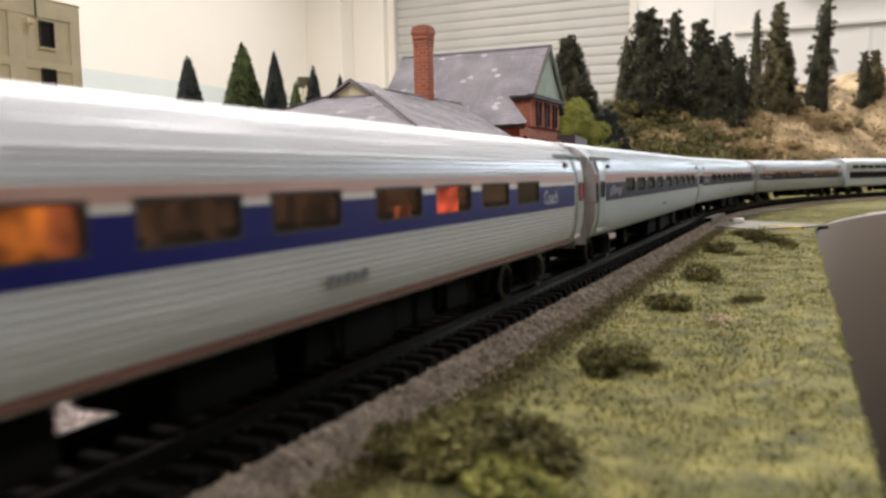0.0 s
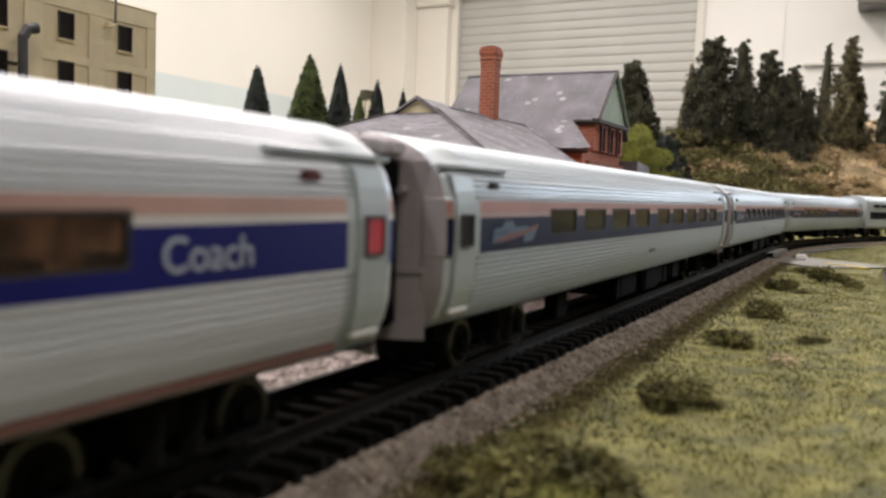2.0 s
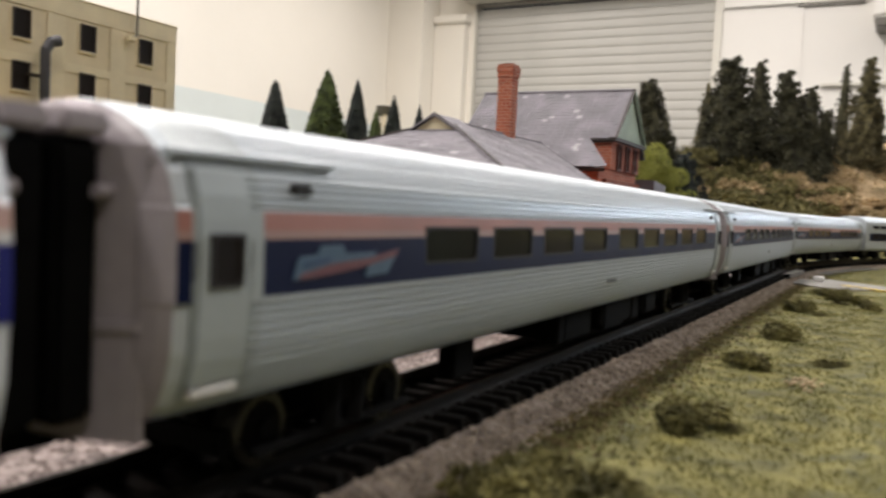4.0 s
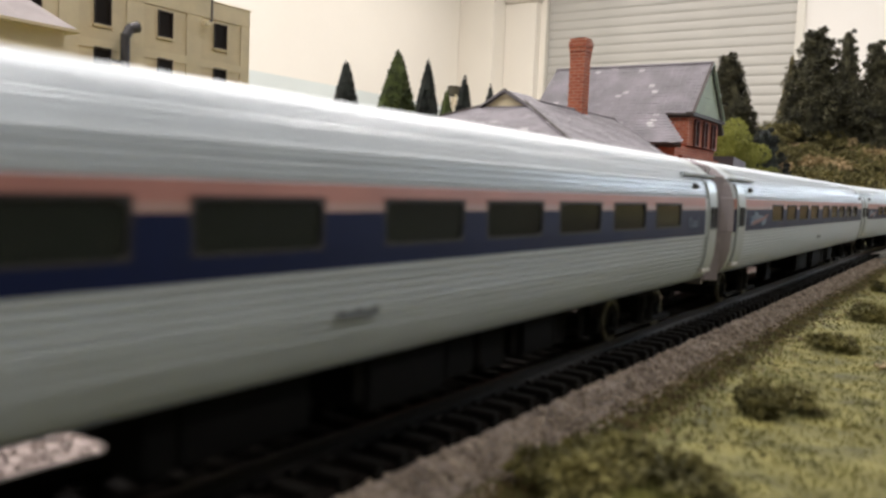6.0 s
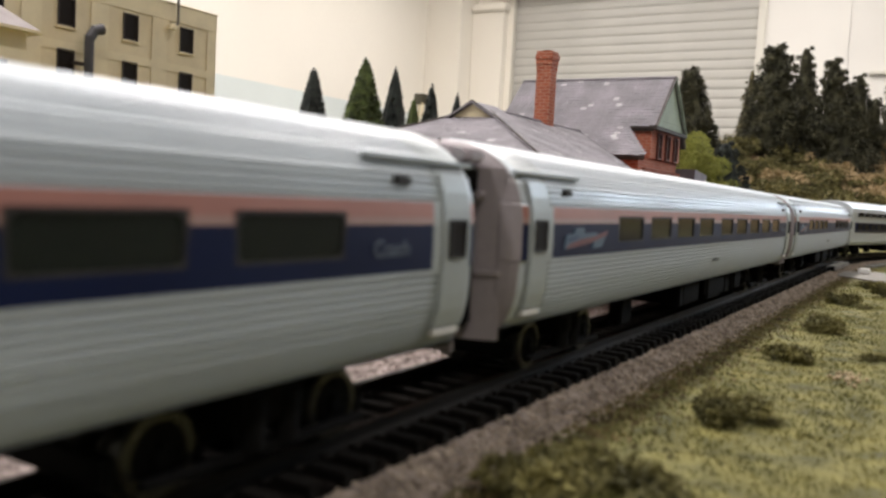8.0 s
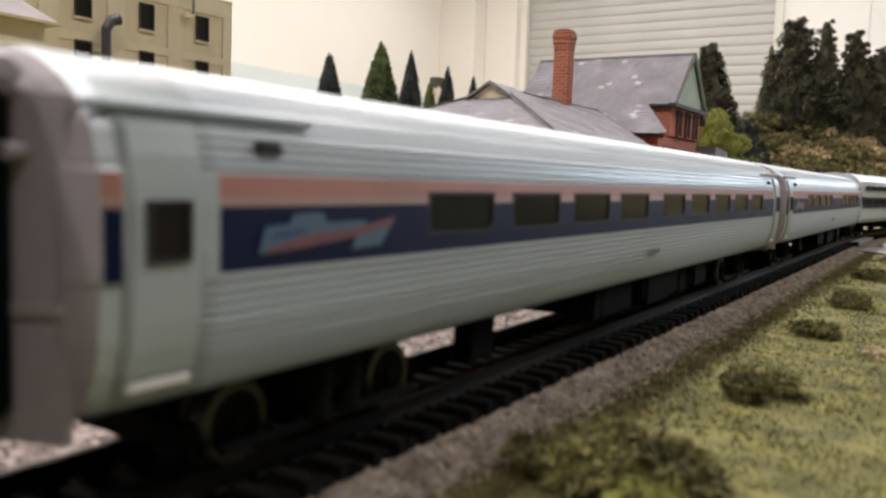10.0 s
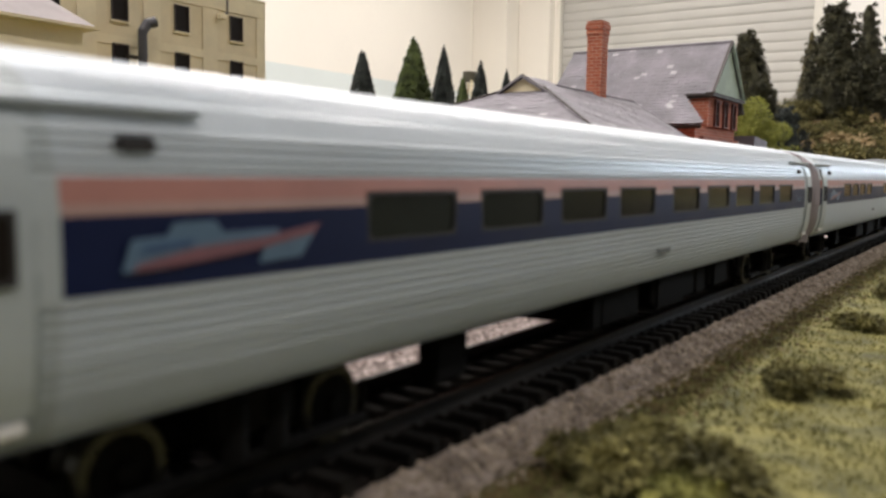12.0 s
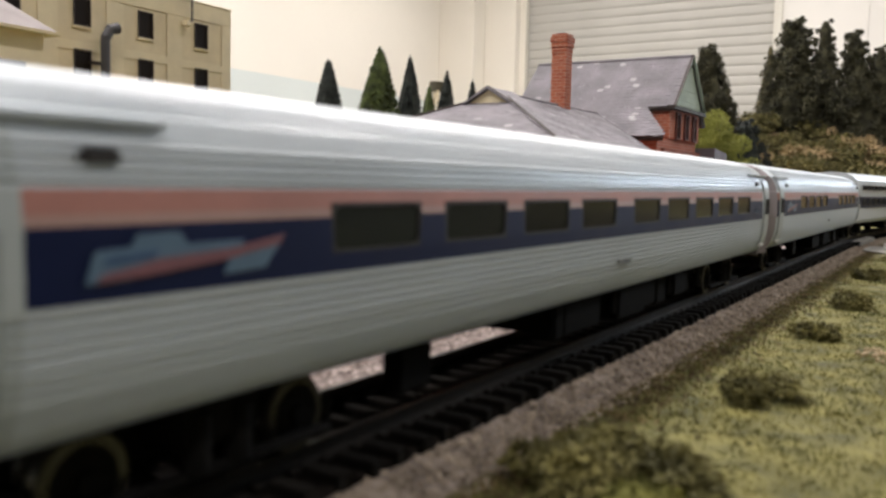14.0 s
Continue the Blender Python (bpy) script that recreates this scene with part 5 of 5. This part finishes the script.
# ---- factory ----
fb = thing("factory_building", spot(.512, -.55, GROUND), "cream concrete factory with recessed bays and dark square windows", "building")
part("wall", box(-.42, -.0005, .0022, .25, 0, .1790), CREAM, fb)
part("parapet", box(-.4200, .0, .0010, .2515, .1726, .1866, bevel=.0004), CREAM, fb)
part("coping", box(-.4205, .0005, .0005, .2520, .1867, .1880, bevel=.0003), CREAM, fb)
bays = [-.033, -.0885, -.1435, -.197, -.250, -.303, -.356]
edges = [-.0005] + [(a + b) / 2 for a, b in zip(bays, bays[1:])] + [-.385]
for i, x in enumerate(edges):
    part("pilaster", box(x - (.0075 if i else .010), x + (.0075 if i else 0), .0010, .0023, 0, .1725), CREAM, fb)
win_frame_me = pane_f_me = None
for fl in range(5):
    zt = .1700 - fl * .037
    for i, x in enumerate(bays):
        w0, w1 = edges[i + 1] + .0075, edges[i] - (.0075 if i else .010)
        part("spandrel", box(w0, w1, .0010, .0023, zt - .0380, zt - .0345 + .0030), CREAM, fb)
        part("bay_panel", box(w0 + .0001, w1 - .0001, .0018, .0024, zt - .0315, zt + .0025), CREAM_D, fb)
        if win_frame_me is None:
            win_frame_me = mesh("window", ring_frame(.0138, .0202, .0010, .0010), TRIM_DARK)
            pane_f_me = mesh("pane", box(-.0060, .0060, -.0001, .0003, -.0095, .0095), WINDOW_DARK)
            sill_f_me = mesh("sill", box(-.0080, .0080, -.0014, .0006, -.0118, -.0104), CREAM)
        w = new("window", win_frame_me)
        w.parent = fb
        w.location = (x, .0016, zt - .0100)
        for nm, me in (("pane", pane_f_me), ("sill", sill_f_me)):
            o = new(nm, me)
            o.parent = w
# vent duct with elbow, and the thin stack
duct = part("vent_duct", rod((-.131, -.008, .095), (-.131, -.008, .1440), .0034, None, None, 14), DUCT, fb, "dark grey vent duct", smooth=False)
part("elbow", rod((-.131, -.008, .1425), (-.1265, -.008, .1500), .0036, None, None, 14), DUCT, duct)
part("outlet", rod((-.1280, -.008, .1490), (-.1205, -.008, .1515), .0036, .0042, None, 14), DUCT, duct)
part("bracket", box(-.1400, -.1310, -.006, .000, .1230, .1250), TRIM_DARK, duct)
part("vent_box", box(-.0545, -.0490, -.0060, .0000, .1650, .1690, bevel=.0004), CREAM, fb)
stack = part("stack_pipe", rod((-.0475, -.0045, .1700), (-.0475, -.0045, .2200), .0010, None, None, 10), VENT, fb)
part("pipe_bend", rod((-.0520, -.0045, .1670), (-.0475, -.0045, .1705), .0010, None, None, 10), VENT, stack)
# lower wing with a grey roof
wg = thing("factory_shed", spot(.2886, -.47, GROUND), "low cream shed with a grey hipped roof", "building")
part("wall", box(-.22, 0, 0, .078, 0, .1262), CREAM, wg)
bm = bmesh.new()
vv = [bm.verts.new(c) for c in ((-.23, -.006, .1262), (.006, -.006, .1262), (.006, .079, .1262), (-.23, .079, .1262), (-.20, .045, .162), (-.030, .045, .162))]
for f in ((0, 1, 5, 4), (1, 2, 5), (2, 3, 4, 5), (3, 0, 4), (3, 2, 1, 0)):
    bm.faces.new([vv[i] for i in f])
part("roof", bm, GREY_ROOF, wg, "grey sheet roof")
part("eave", box(-.231, .007, -.0070, .0795, .1246, .1264), CREAM_D, wg)
for i in range(4):
    w = part("window", ring_frame(.036, .018, .0012, .0012), TRIM_DARK, wg, m=pose(-.030 - i * .05, -.0002, .098))
    part("pane", box(-.017, .017, -.0002, .0004, -.008, .008), WINDOW_DARK, w)
# distant water tank on posts beyond the conifers
s, q = polar(-10.35, 1.5)
tank = thing("water_tank", spot(s, q, GROUND), "small tan tank tower on thin posts", "tower")
part("tank", rod((0, 0, .205), (0, 0, .222), .013, None, None, 16), SEAT, tank)
for dx, dy in ((-.01, -.01), (.01, -.01), (.01, .01), (-.01, .01)):
    part("post", rod((dx, dy, 0), (dx, dy, .206), .0018, None, None, 8), CREAM, tank)


# ---- what moves ----
TRAVEL = [(0.0, .2730), (0.5, .2160), (1.0, .1732), (1.5, .1405), (2.0, .1135), (2.5, .0880), (3.0, .0695), (3.5, .0572), (4.0, .0490), (4.2, .0455), (4.7, .0270), (5.2, -.0120), (5.7, -.0540), (6.1, -.0893), (6.5, -.1165), (7.0, -.1408), (7.5, -.1709), (8.0, -.2010), (8.5, -.2312), (8.7, -.2415), (9.2, -.2640), (9.7, -.2810), (10.3, -.2955), (11.0, -.3045), (11.5, -.3080), (12.5, -.3085), (14.0, -.3085)]


def travel(t):
    """Place of the first coupling along the track at t seconds, smooth between the rows (monotone cubic)."""
    n = len(TRAVEL)
    i = max(j for j in range(n - 1) if TRAVEL[j][0] <= t + 1e-9)
    h = [TRAVEL[j + 1][0] - TRAVEL[j][0] for j in range(n - 1)]
    d = [(TRAVEL[j + 1][1] - TRAVEL[j][1]) / h[j] for j in range(n - 1)]
    def slope(j):
        if j in (0, n - 1):
            return d[0] if j == 0 else 0.0
        a, b = d[j - 1], d[j]
        return 0.0 if a * b <= 0 else 2 * a * b / (a + b)
    u = (t - TRAVEL[i][0]) / h[i]
    return ((2 * u ** 3 - 3 * u ** 2 + 1) * TRAVEL[i][1] + (u ** 3 - 2 * u ** 2 + u) * h[i] * slope(i) + (3 * u ** 2 - 2 * u ** 3) * TRAVEL[i + 1][1] + (u ** 3 - u ** 2) * h[i] * slope(i + 1))


def car_pose(middle):
    """A car stands with its two trucks on the track."""
    a, b = track_at(middle - .114), track_at(middle + .114)
    p, q = at(a[0], a[1]), at(b[0], b[1])
    d = q - p
    m = (p + q) / 2
    return pose(m.x, m.y, 0, 0, 0, math.degrees(math.atan2(d.y, d.x)))


def motions():
    times = [i * .25 for i in range(57)]
    for k, car in enumerate((CAR_A, CAR_B, CAR_C, CAR_D, CAR_E)):
        walk(car, [(t, car_pose(travel(t) + (k - .5) * CAR_PITCH)) for t in times])
    steps = [i / 15 for i in range(211)]
    roll = [(t, math.degrees((travel(t) - travel(0)) / WHEEL_R)) for t in steps]
    kept = [roll[0]]
    for a, b in zip(roll[1:], roll[2:]):
        if abs(b[1] - kept[-1][1]) > 75:
            kept.append(a)
    kept.append(roll[-1])
    for w in WHEELS:
        x = w.location.x
        walk(w, [(t, pose(x, 0, WHEEL_R, 0, r, 0)) for t, r in kept])


motions()
